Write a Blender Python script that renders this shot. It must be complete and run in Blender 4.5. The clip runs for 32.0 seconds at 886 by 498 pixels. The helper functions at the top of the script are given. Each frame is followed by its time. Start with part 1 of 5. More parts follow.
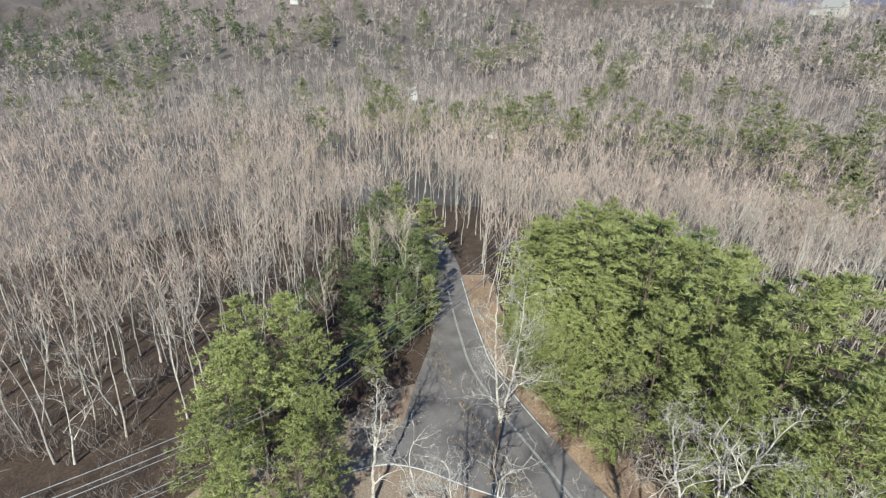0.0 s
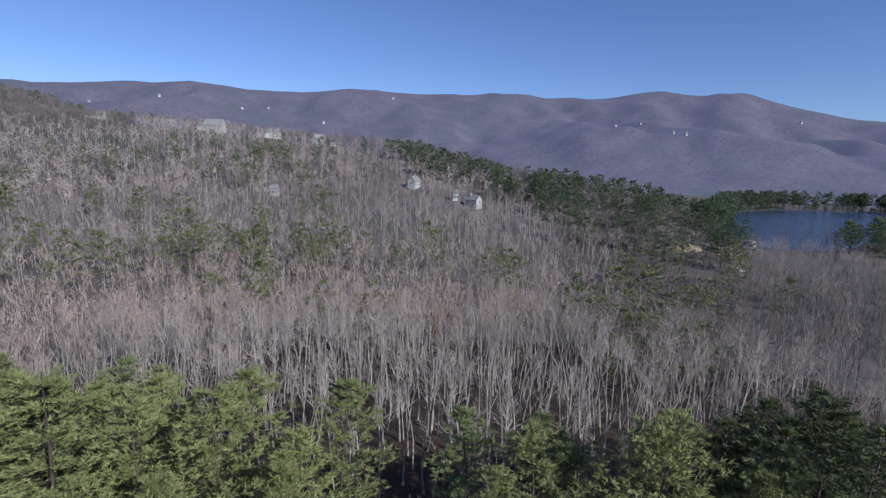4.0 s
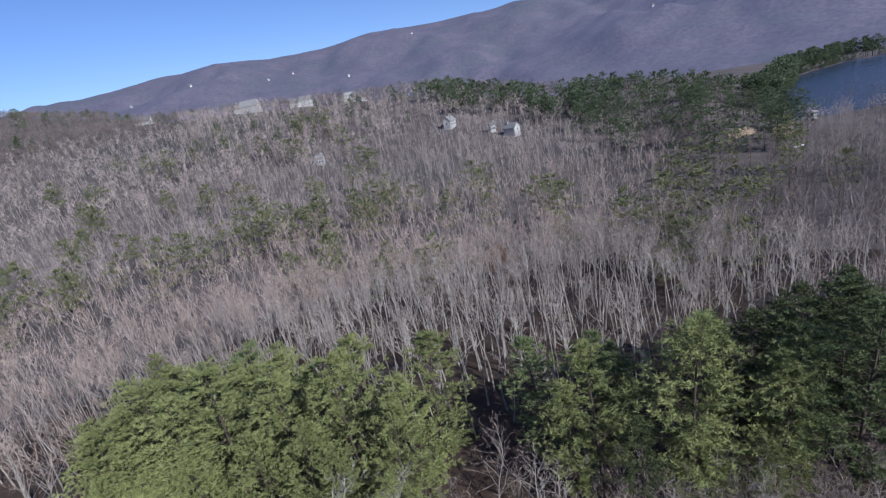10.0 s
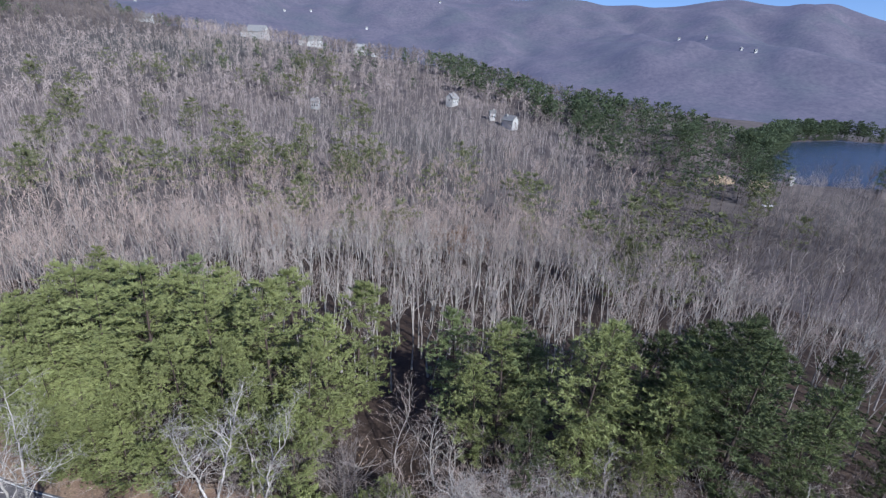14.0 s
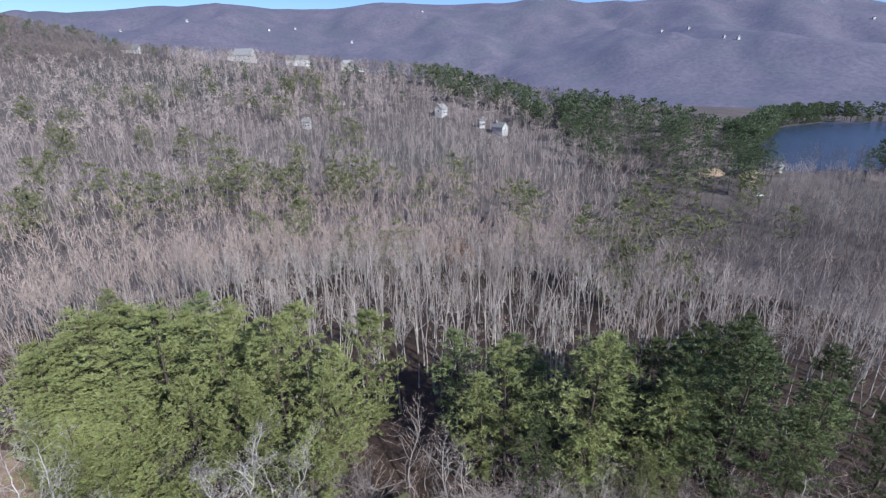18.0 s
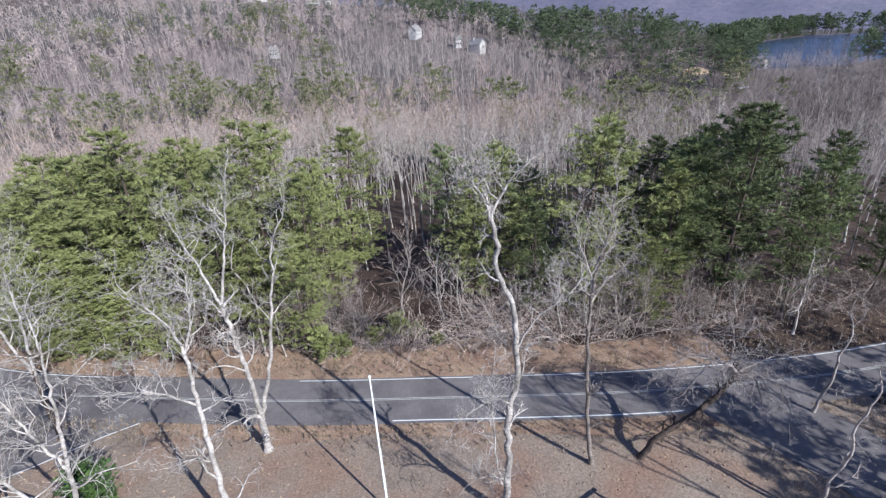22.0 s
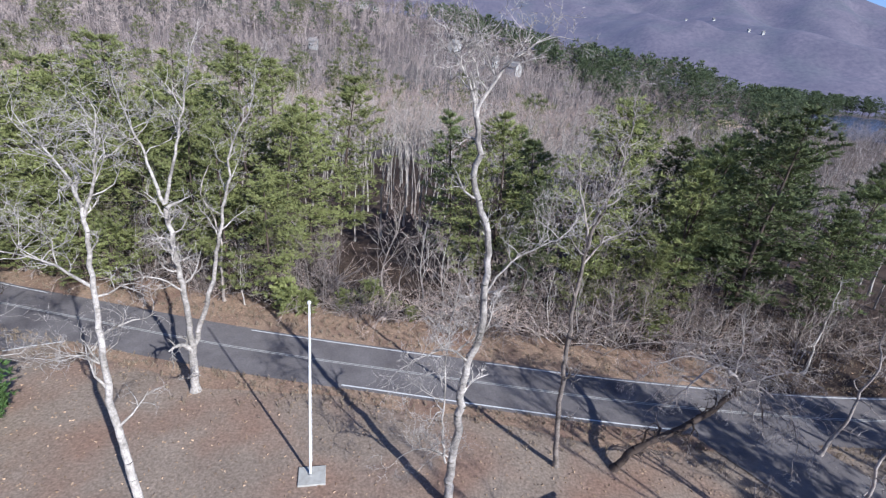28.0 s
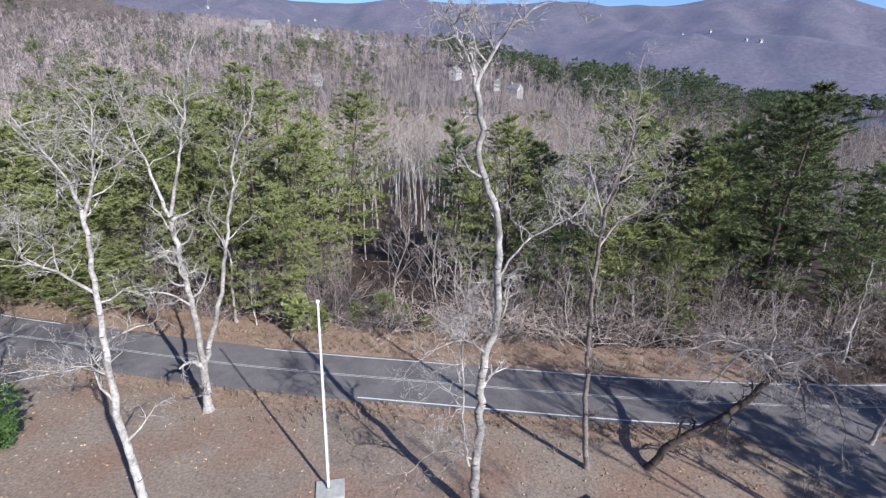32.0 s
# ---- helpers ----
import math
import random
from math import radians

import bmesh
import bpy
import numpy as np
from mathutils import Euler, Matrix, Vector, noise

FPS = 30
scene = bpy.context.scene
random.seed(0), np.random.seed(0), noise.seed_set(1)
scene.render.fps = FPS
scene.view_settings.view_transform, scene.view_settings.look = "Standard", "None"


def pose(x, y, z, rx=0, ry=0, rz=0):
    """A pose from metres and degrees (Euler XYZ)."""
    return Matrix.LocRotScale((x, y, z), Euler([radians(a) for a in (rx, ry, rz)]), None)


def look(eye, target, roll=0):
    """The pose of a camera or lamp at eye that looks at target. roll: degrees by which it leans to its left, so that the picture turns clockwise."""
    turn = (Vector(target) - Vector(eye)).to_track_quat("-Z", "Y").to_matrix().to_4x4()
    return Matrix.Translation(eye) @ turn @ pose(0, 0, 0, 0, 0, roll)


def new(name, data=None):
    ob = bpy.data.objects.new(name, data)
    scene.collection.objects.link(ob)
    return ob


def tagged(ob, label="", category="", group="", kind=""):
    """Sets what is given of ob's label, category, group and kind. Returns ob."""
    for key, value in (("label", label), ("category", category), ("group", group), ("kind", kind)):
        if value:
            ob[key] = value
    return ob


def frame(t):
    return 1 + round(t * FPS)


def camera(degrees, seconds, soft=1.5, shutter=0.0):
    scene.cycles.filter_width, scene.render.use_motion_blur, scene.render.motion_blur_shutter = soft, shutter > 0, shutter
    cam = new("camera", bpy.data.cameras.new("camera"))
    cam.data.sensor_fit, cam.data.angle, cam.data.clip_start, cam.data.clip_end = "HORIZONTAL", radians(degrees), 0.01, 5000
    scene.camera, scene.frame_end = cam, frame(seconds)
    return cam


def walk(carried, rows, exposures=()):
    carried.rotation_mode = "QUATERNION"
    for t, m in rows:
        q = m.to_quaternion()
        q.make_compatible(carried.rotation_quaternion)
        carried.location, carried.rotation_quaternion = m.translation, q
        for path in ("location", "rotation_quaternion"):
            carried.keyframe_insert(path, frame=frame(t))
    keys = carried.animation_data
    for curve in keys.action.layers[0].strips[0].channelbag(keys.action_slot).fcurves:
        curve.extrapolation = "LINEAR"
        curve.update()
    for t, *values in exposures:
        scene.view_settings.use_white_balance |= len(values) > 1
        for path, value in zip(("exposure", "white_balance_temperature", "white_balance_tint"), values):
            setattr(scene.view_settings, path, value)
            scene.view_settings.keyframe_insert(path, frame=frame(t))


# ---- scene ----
SOFT = 1.3
cam = camera(84.05, 32.0, soft=SOFT)
PATH = [
    (0, (-5.72, -17.08, 40.67), (-12.607, -10.997, 36.713), 1.85),
    (0.5, (-4.52, -14.65, 39.53), (-9.098, -6.233, 36.667), 2.13),
    (1, (-4.16, -13.00, 39.55), (-8.294, -4.070, 37.753), 3.58),
    (1.5, (-4.13, -12.25, 39.57), (-8.053, -3.209, 37.873), 6.30),
    (2, (-3.68, -11.81, 39.73), (-2.993, -1.928, 38.355), 1.27),
    (2.5, (-2.59, -12.21, 39.87), (-0.796, -2.454, 38.624), 1.51),
    (4.5, (-0.42, -13.22, 44.70), (1.305, -3.610, 42.535), 1.86),
    (5, (-0.26, -14.09, 45.83), (1.152, -4.560, 43.167), 1.52),
    (5.5, (0.15, -14.79, 46.92), (0.932, -5.261, 44.010), -1.34),
    (6, (0.12, -15.64, 47.72), (1.194, -6.147, 44.762), -0.62),
    (6.5, (0.11, -16.30, 48.62), (1.207, -6.737, 45.917), -2.17),
    (7, (-0.17, -17.14, 48.97), (0.613, -7.762, 45.574), -3.34),
    (7.5, (-0.27, -17.97, 48.75), (0.468, -8.833, 44.740), -2.07),
    (8, (-0.29, -17.98, 48.29), (0.726, -8.411, 45.559), -0.28),
    (8.5, (-0.19, -18.13, 48.14), (0.963, -8.332, 46.499), -0.71),
    (9, (-0.33, -18.74, 48.04), (1.042, -8.883, 47.083), -0.67),
    (9.5, (-0.35, -19.46, 48.35), (0.796, -9.876, 45.721), -0.86),
    (10, (-0.01, -20.66, 48.61), (0.479, -11.126, 45.641), -11.35),
    (10.5, (-0.84, -21.58, 48.50), (-0.636, -12.425, 44.477), -5.27),
    (11, (-0.49, -22.38, 48.02), (0.370, -13.032, 44.581), 1.01),
    (11.5, (0.02, -22.91, 48.20), (0.425, -13.613, 44.540), -6.08),
    (12, (0.16, -23.27, 48.24), (0.408, -13.944, 44.651), -5.48),
    (12.5, (0.78, -23.33, 48.29), (0.750, -13.982, 44.736), -6.39),
    (13, (1.26, -23.70, 47.97), (1.292, -14.248, 44.698), -5.56),
    (13.5, (1.84, -23.58, 48.02), (1.965, -14.007, 45.137), -7.19),
    (14, (2.35, -23.55, 47.44), (3.336, -14.196, 44.031), 3.48),
    (14.5, (3.04, -23.53, 47.61), (3.686, -14.444, 43.488), -3.43),
    (15, (3.64, -23.25, 47.97), (4.680, -13.911, 44.548), 1.18),
    (15.5, (4.35, -23.23, 46.82), (6.080, -13.825, 43.883), 4.46),
    (17.5, (2.58, -25.09, 51.67), (3.422, -15.706, 48.326), -0.02),
    (18, (2.50, -25.21, 50.61), (3.490, -15.821, 47.307), -0.58),
    (18.5, (2.20, -25.65, 49.08), (2.959, -16.115, 46.171), -2.43),
    (19, (1.73, -25.44, 48.32), (2.400, -15.682, 46.241), -4.53),
    (19.5, (1.74, -25.51, 47.31), (2.588, -15.950, 44.500), -1.30),
    (20, (1.50, -25.99, 44.38), (2.446, -16.771, 40.618), -0.85),
    (20.5, (1.40, -26.64, 41.41), (2.393, -17.999, 36.468), 0.19),
    (21, (1.30, -27.14, 38.17), (2.317, -18.519, 33.214), -0.18),
    (21.5, (1.26, -27.32, 35.19), (2.284, -18.334, 30.924), -1.16),
    (22, (1.28, -27.58, 32.66), (2.517, -18.558, 28.524), -3.25),
    (22.5, (1.87, -27.19, 30.92), (3.101, -18.539, 26.067), -0.09),
    (23, (2.03, -26.99, 30.56), (2.918, -17.600, 27.238), 2.29),
    (23.5, (2.15, -26.25, 30.68), (2.995, -16.565, 28.333), -1.48),
    (24, (2.23, -25.98, 30.36), (2.658, -16.495, 27.235), -1.50),
    (24.5, (2.36, -25.53, 29.78), (3.424, -16.185, 26.379), 0.17),
    (26.5, (3.54, -25.28, 28.26), (4.278, -15.791, 25.202), 0.46),
    (27, (3.60, -25.29, 27.28), (4.091, -15.789, 24.192), -1.35),
    (27.5, (3.83, -25.34, 26.32), (4.459, -16.036, 22.706), -0.65),
    (28, (3.73, -25.76, 25.65), (4.819, -16.532, 21.948), 5.83),
    (28.5, (3.78, -25.48, 25.65), (5.061, -15.952, 22.888), 4.35),
    (29, (3.61, -25.37, 25.80), (4.163, -15.908, 22.622), -2.69),
    (29.5, (3.39, -25.48, 25.88), (3.782, -16.035, 22.604), -3.02),
    (30, (3.40, -25.42, 25.60), (3.586, -16.024, 22.175), -3.93),
    (30.5, (3.42, -25.50, 24.91), (3.539, -16.081, 21.563), -2.67),
    (31, (3.53, -25.41, 24.18), (3.508, -15.941, 20.978), -3.22),
    (31.5, (3.78, -25.48, 23.67), (4.123, -16.070, 20.303), -2.29),
    (32, (4.07, -25.66, 23.46), (4.878, -16.223, 20.266), 1.67),
]
walk(cam, [(t, look(eye, target, roll)) for t, eye, target, roll in PATH],
     exposures=[(0, 0.86, 6300, -6), (1, 0.61, 6200, 0), (2, 0.21, 5900, 9), (4.5, 0.08, 5600, 7), (6, 0.18, 5600, 7), (7, 0.24, 5600, 7), (8, 0.38, 5600, 8), (9, 0.34, 5700, 9), (10, 0.19, 5550, 8), (11, 0.36, 5550, 8), (12, 0.49, 5550, 8), (13, 0.67, 5500, 8), (14, 0.43, 5450, 7), (15, 0.66, 5500, 7), (18, 0.53, 5600, 7), (19, 0.64, 5700, 8), (20, 0.34, 5600, 7), (21, 0.54, 5600, 7), (22, 0.74, 5700, 7), (23, 0.80, 5700, 8), (24, 0.62, 5750, 8), (27, 0.46, 5650, 8), (28, 0.66, 5650, 8), (32, 0.69, 5750, 8)])

# ---------------------------------------------------------------- light
SUN_AZ = math.atan2(0.58, -0.81)          # bearing of the sun, clockwise from +y
SUN_EL = radians(31)
world = bpy.data.worlds.new("sky")
scene.world = world
world.use_nodes = True
wn = world.node_tree
wn.nodes.clear()
sky = wn.nodes.new("ShaderNodeTexSky")
sky.sky_type, sky.sun_disc = "NISHITA", False
sky.sun_elevation, sky.sun_rotation = SUN_EL, SUN_AZ
sky.altitude, sky.air_density, sky.dust_density, sky.ozone_density = 1200, 1.0, 0.55, 4.2
bg = wn.nodes.new("ShaderNodeBackground")
bg.inputs["Strength"].default_value = 0.088
wo = wn.nodes.new("ShaderNodeOutputWorld")
air = wn.nodes.new("ShaderNodeMix")
air.data_type, air.blend_type = "RGBA", "MULTIPLY"
air.inputs["Factor"].default_value = 1.0
air.inputs[7].default_value = (1.1, 1.0, 1.14, 1)
wn.links.new(sky.outputs[0], air.inputs[6])
wn.links.new(air.outputs[2], bg.inputs["Color"])
wn.links.new(bg.outputs[0], wo.inputs["Surface"])

sun = new("sun", bpy.data.lights.new("sun", "SUN"))
sun.data.energy, sun.data.angle, sun.data.color = 5.0, radians(0.6), (1.0, 0.95, 0.88)
sun.matrix_world = look((60, -80, 90), (60 - 0.58 * math.cos(SUN_EL), -80 + 0.81 * math.cos(SUN_EL), 90 - math.sin(SUN_EL)))

# ---------------------------------------------------------------- materials
def material(name, low, high, scale=1.0, rough=0.85, bump=0.3, fine=None, island=0.0, object_vary=0.0, stain=None, stain_scale=0.08,
             translucent=0.0, metal=0.0, contrast=0.25, coords="Object", grain=0.0, grain_scale=20.0):
    """Two colours mixed by noise at two scales, with grain, stains, and variation from piece to piece."""
    m = bpy.data.materials.new(name)
    m.use_nodes = True
    t = m.node_tree
    b = t.nodes["Principled BSDF"]
    link = t.links.new

    def node(kind, **sets):
        n = t.nodes.new(kind)
        for key, value in sets.items():
            n.inputs[key].default_value = value
        return n

    place = t.nodes.new("ShaderNodeTexCoord")
    big = node("ShaderNodeTexNoise", Scale=scale, Detail=6.0, Roughness=0.62)
    link(place.outputs[coords], big.inputs["Vector"])
    ramp = t.nodes.new("ShaderNodeValToRGB")
    ramp.color_ramp.elements[0].position, ramp.color_ramp.elements[1].position = 0.5 - contrast, 0.5 + contrast
    ramp.color_ramp.elements[0].color, ramp.color_ramp.elements[1].color = (*low, 1), (*high, 1)
    link(big.outputs["Fac"], ramp.inputs["Fac"])
    col = ramp.outputs["Color"]
    if stain:
        spots = node("ShaderNodeTexNoise", Scale=stain_scale, Detail=3.0)
        link(place.outputs[coords], spots.inputs["Vector"])
        cut = t.nodes.new("ShaderNodeMapRange")
        cut.inputs["From Min"].default_value, cut.inputs["From Max"].default_value = 0.45, 0.68
        link(spots.outputs["Fac"], cut.inputs["Value"])
        mix = t.nodes.new("ShaderNodeMix")
        mix.data_type = "RGBA"
        link(cut.outputs["Result"], mix.inputs["Factor"])
        link(col, mix.inputs[6])
        mix.inputs[7].default_value = (*stain, 1)
        col = mix.outputs[2]
    if grain:
        gn = node("ShaderNodeTexNoise", Scale=grain_scale, Detail=4.0, Roughness=0.7)
        link(place.outputs[coords], gn.inputs["Vector"])
        gr = t.nodes.new("ShaderNodeMapRange")
        gr.inputs["From Min"].default_value, gr.inputs["From Max"].default_value = 0.3, 0.7
        gr.inputs["To Min"].default_value, gr.inputs["To Max"].default_value = 1 - grain, 1 + grain
        link(gn.outputs["Fac"], gr.inputs["Value"])
        mg = t.nodes.new("ShaderNodeMix")
        mg.data_type, mg.blend_type = "RGBA", "MULTIPLY"
        mg.inputs["Factor"].default_value = 1.0
        link(col, mg.inputs[6])
        link(gr.outputs["Result"], mg.inputs[7])
        col = mg.outputs[2]
    if island or object_vary:
        hsv = t.nodes.new("ShaderNodeHueSaturation")
        link(col, hsv.inputs["Color"])
        value = None
        for amount, kind, out in ((island, "ShaderNodeNewGeometry", "Random Per Island"), (object_vary, "ShaderNodeObjectInfo", "Random")):
            if amount:
                src = t.nodes.new(kind)
                rng = t.nodes.new("ShaderNodeMapRange")
                rng.inputs["To Min"].default_value, rng.inputs["To Max"].default_value = 1 - amount, 1 + amount
                link(src.outputs[out], rng.inputs["Value"])
                if value is None:
                    value = rng.outputs["Result"]
                else:
                    mul = t.nodes.new("ShaderNodeMath")
                    mul.operation = "MULTIPLY"
                    link(value, mul.inputs[0])
                    link(rng.outputs["Result"], mul.inputs[1])
                    value = mul.outputs[0]
        link(value, hsv.inputs["Value"])
        col = hsv.outputs["Color"]
    link(col, b.inputs["Base Color"])
    b.inputs["Roughness"].default_value, b.inputs["Metallic"].default_value = rough, metal
    b.inputs["Specular IOR Level"].default_value = 0.25
    if bump:
        grain = node("ShaderNodeTexNoise", Scale=fine or scale * 8, Detail=5.0)
        link(place.outputs[coords], grain.inputs["Vector"])
        bp = node("ShaderNodeBump", Strength=bump, Distance=0.05)
        link(grain.outputs["Fac"], bp.inputs["Height"])
        link(bp.outputs["Normal"], b.inputs["Normal"])
    if translucent:
        tr = t.nodes.new("ShaderNodeBsdfTranslucent")
        link(col, tr.inputs["Color"])
        ms = t.nodes.new("ShaderNodeMixShader")
        ms.inputs[0].default_value = translucent
        link(b.outputs[0], ms.inputs[1])
        link(tr.outputs[0], ms.inputs[2])
        link(ms.outputs[0], t.nodes["Material Output"].inputs["Surface"])
    return m


M = {}
M["litter"] = material("leaf_litter", (0.034, 0.023, 0.018), (0.092, 0.062, 0.046), 0.5, 0.95, 0.6, 9, stain=(0.065, 0.042, 0.03), stain_scale=0.1, grain=0.45, grain_scale=3.5)
M["lawn"] = material("winter_lawn", (0.185, 0.142, 0.11), (0.285, 0.222, 0.172), 0.25, 0.95, 0.6, 14, stain=(0.235, 0.15, 0.108), stain_scale=0.16, grain=0.4, grain_scale=5.0)
M["verge"] = material("dry_verge", (0.225, 0.148, 0.102), (0.35, 0.245, 0.168), 0.7, 0.95, 0.6, 14, stain=(0.2, 0.125, 0.092), stain_scale=0.3, grain=0.4, grain_scale=5.0)
M["asphalt"] = material("worn_asphalt", (0.132, 0.117, 0.114), (0.188, 0.167, 0.162), 0.5, 0.9, 0.25, 30, stain=(0.112, 0.098, 0.097), stain_scale=0.3, grain=0.18, grain_scale=6.0)
M["white_line"] = material("white_road_paint", (0.56, 0.55, 0.53), (0.74, 0.73, 0.71), 5, 0.7, 0.1, 40)
M["pale_line"] = material("faded_line_paint", (0.36, 0.35, 0.32), (0.5, 0.48, 0.44), 4, 0.8, 0.1, 40)
M["bark_pale"] = material("pale_bark", (0.3, 0.265, 0.235), (0.53, 0.48, 0.435), 1.2, 0.95, 0.9, 9, island=0.06, object_vary=0.15, stain=(0.19, 0.17, 0.15), stain_scale=0.7, grain=0.45, grain_scale=6)
M["bark_grey"] = material("grey_bark", (0.2, 0.165, 0.145), (0.42, 0.365, 0.33), 2.5, 0.9, 0.6, 16, island=0.15, object_vary=0.22)
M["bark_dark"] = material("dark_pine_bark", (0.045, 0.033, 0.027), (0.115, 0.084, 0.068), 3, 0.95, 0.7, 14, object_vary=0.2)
M["bark_brown"] = material("brown_lawn_bark", (0.12, 0.098, 0.085), (0.27, 0.225, 0.195), 1.6, 0.95, 0.9, 10, stain=(0.09, 0.075, 0.065), stain_scale=0.5, grain=0.45, grain_scale=6)
M["twig"] = material("bare_twigs", (0.315, 0.238, 0.198), (0.52, 0.4, 0.338), 0.05, 0.9, 0, island=0.3, object_vary=0.15)
# greyer, more even copy of the twigs; distance haze is put into the colour
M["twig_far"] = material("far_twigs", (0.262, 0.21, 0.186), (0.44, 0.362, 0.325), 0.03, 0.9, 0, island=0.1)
# darker copy of the twigs, for woods that should read dim
M["twig_darkened"] = material("darkened_brown_twigs", (0.128, 0.102, 0.092), (0.238, 0.194, 0.175), 0.05, 0.9, 0, island=0.25)
M["twig_pale"] = material("pale_twigs", (0.25, 0.22, 0.2), (0.42, 0.38, 0.35), 0.8, 0.9, 0, island=0.3)
M["needles"] = material("pine_needles", (0.178, 0.196, 0.07), (0.312, 0.325, 0.13), 0.35, 0.7, 0, island=0.25, object_vary=0.2, translucent=0.18)
M["needles_dark"] = material("dark_pine_needles", (0.13, 0.156, 0.064), (0.235, 0.265, 0.115), 0.35, 0.7, 0, island=0.25, object_vary=0.2, translucent=0.2)
M["needles_olive"] = material("olive_pine_needles", (0.13, 0.138, 0.06), (0.22, 0.222, 0.108), 0.05, 0.75, 0, island=0.25, translucent=0.3)
M["needles_far"] = material("far_pine_needles", (0.07, 0.092, 0.05), (0.15, 0.178, 0.092), 0.05, 0.75, 0, island=0.3, translucent=0.3)
M["needles_deep"] = material("deep_pine_needles", (0.07, 0.086, 0.036), (0.14, 0.16, 0.068), 0.35, 0.7, 0, island=0.3, object_vary=0.2, translucent=0.12)
M["rust_leaf"] = material("rust_oak_leaves", (0.15, 0.075, 0.045), (0.28, 0.16, 0.1), 0.2, 0.85, 0, island=0.3, translucent=0.2)
M["cedar"] = material("cedar_foliage", (0.045, 0.085, 0.025), (0.115, 0.18, 0.055), 1.2, 0.7, 0, island=0.3, translucent=0.2)
M["dry_grass"] = material("dry_grass", (0.2, 0.155, 0.11), (0.37, 0.29, 0.21), 1.2, 0.9, 0, island=0.3, translucent=0.2)
M["dead_leaf"] = material("fallen_leaves", (0.24, 0.15, 0.09), (0.46, 0.33, 0.22), 2, 0.85, 0, island=0.4)
M["far_wood"] = material("far_bare_woods", (0.085, 0.067, 0.062), (0.15, 0.12, 0.112), 0.03, 0.95, 0.5, 0.12, stain=(0.075, 0.068, 0.062), stain_scale=0.006, grain=0.2, grain_scale=0.16)
M["white_paint"] = material("white_paint", (0.68, 0.68, 0.67), (0.82, 0.82, 0.81), 2, 0.45, 0.05)
M["concrete"] = material("old_concrete", (0.3, 0.28, 0.25), (0.45, 0.43, 0.39), 3, 0.9, 0.3)
M["siding"] = material("pale_siding", (0.36, 0.345, 0.325), (0.52, 0.505, 0.48), 0.8, 0.7, 0.1, object_vary=0.15)
M["roofing"] = material("grey_shingles", (0.12, 0.115, 0.115), (0.24, 0.23, 0.22), 1.5, 0.9, 0.4, object_vary=0.4)
M["glass_dark"] = material("window_glass", (0.02, 0.024, 0.03), (0.04, 0.045, 0.055), 1, 0.08, 0)
M["timber"] = material("weathered_timber", (0.07, 0.05, 0.04), (0.16, 0.12, 0.1), 4, 0.9, 0.5)
M["sand"] = material("bare_sand", (0.3, 0.21, 0.13), (0.46, 0.34, 0.22), 0.3, 0.95, 0.3)
M["cable"] = material("black_cable", (0.03, 0.03, 0.03), (0.06, 0.06, 0.06), 5, 0.6, 0)
M["rubber"] = material("tyre_rubber", (0.015, 0.015, 0.015), (0.03, 0.03, 0.03), 5, 0.9, 0.2)
M["steel"] = material("galvanised_steel", (0.4, 0.4, 0.4), (0.6, 0.6, 0.6), 6, 0.4, 0.05, metal=0.8)
M["car_white"] = material("white_car_paint", (0.74, 0.74, 0.74), (0.8, 0.8, 0.8), 1, 0.25, 0)



def water_material():
    m = bpy.data.materials.new("lake_water")
    m.use_nodes = True
    t = m.node_tree
    b = t.nodes["Principled BSDF"]
    b.inputs["Base Color"].default_value = (0.03, 0.045, 0.08, 1)
    b.inputs["Roughness"].default_value = 0.2
    b.inputs["IOR"].default_value = 1.33
    n = t.nodes.new("ShaderNodeTexNoise")
    n.inputs["Scale"].default_value, n.inputs["Detail"].default_value = 0.7, 4
    bp = t.nodes.new("ShaderNodeBump")
    bp.inputs["Strength"].default_value, bp.inputs["Distance"].default_value = 1.0, 0.35
    co = t.nodes.new("ShaderNodeTexCoord")
    t.links.new(co.outputs["Object"], n.inputs["Vector"])
    t.links.new(n.outputs["Fac"], bp.inputs["Height"])
    t.links.new(bp.outputs["Normal"], b.inputs["Normal"])
    return m


M["water"] = water_material()


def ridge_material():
    """The far ridge, a backdrop; a kilometre of blue haze put in as emission."""
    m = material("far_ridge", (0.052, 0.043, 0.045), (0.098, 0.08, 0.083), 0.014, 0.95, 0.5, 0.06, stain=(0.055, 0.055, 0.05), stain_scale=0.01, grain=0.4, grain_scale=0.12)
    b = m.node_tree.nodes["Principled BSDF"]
    # blue glow stands in for the haze of winter air
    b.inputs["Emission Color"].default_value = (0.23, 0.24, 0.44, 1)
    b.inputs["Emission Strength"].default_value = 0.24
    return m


M["ridge"] = ridge_material()

# ---------------------------------------------------------------- the lie of the land
# skyline of the near hill: bearing and height over the eye's level, degrees
HILL_AZ = [-110, -96, -89, -86, -76, -66, -62, -55, -46, -41, -36, -31, -25, -14]
HILL_EL = [-2.0, -1.5, 0.0, 1.8, 6.4, 9.8, 10.5, 9.0, 8.6, 7.5, 5.7, 4.8, 3.7, 0.0]
# skyline of the far ridge, seen from the same level
RIDGE_AZ = [-60, -37, -31, -26, -21.6, -18.4, -10.5, -5, -0.5, 7, 12, 18, 22, 28.5, 31, 33.3, 36.9, 40.7, 43, 46, 49, 60, 75]
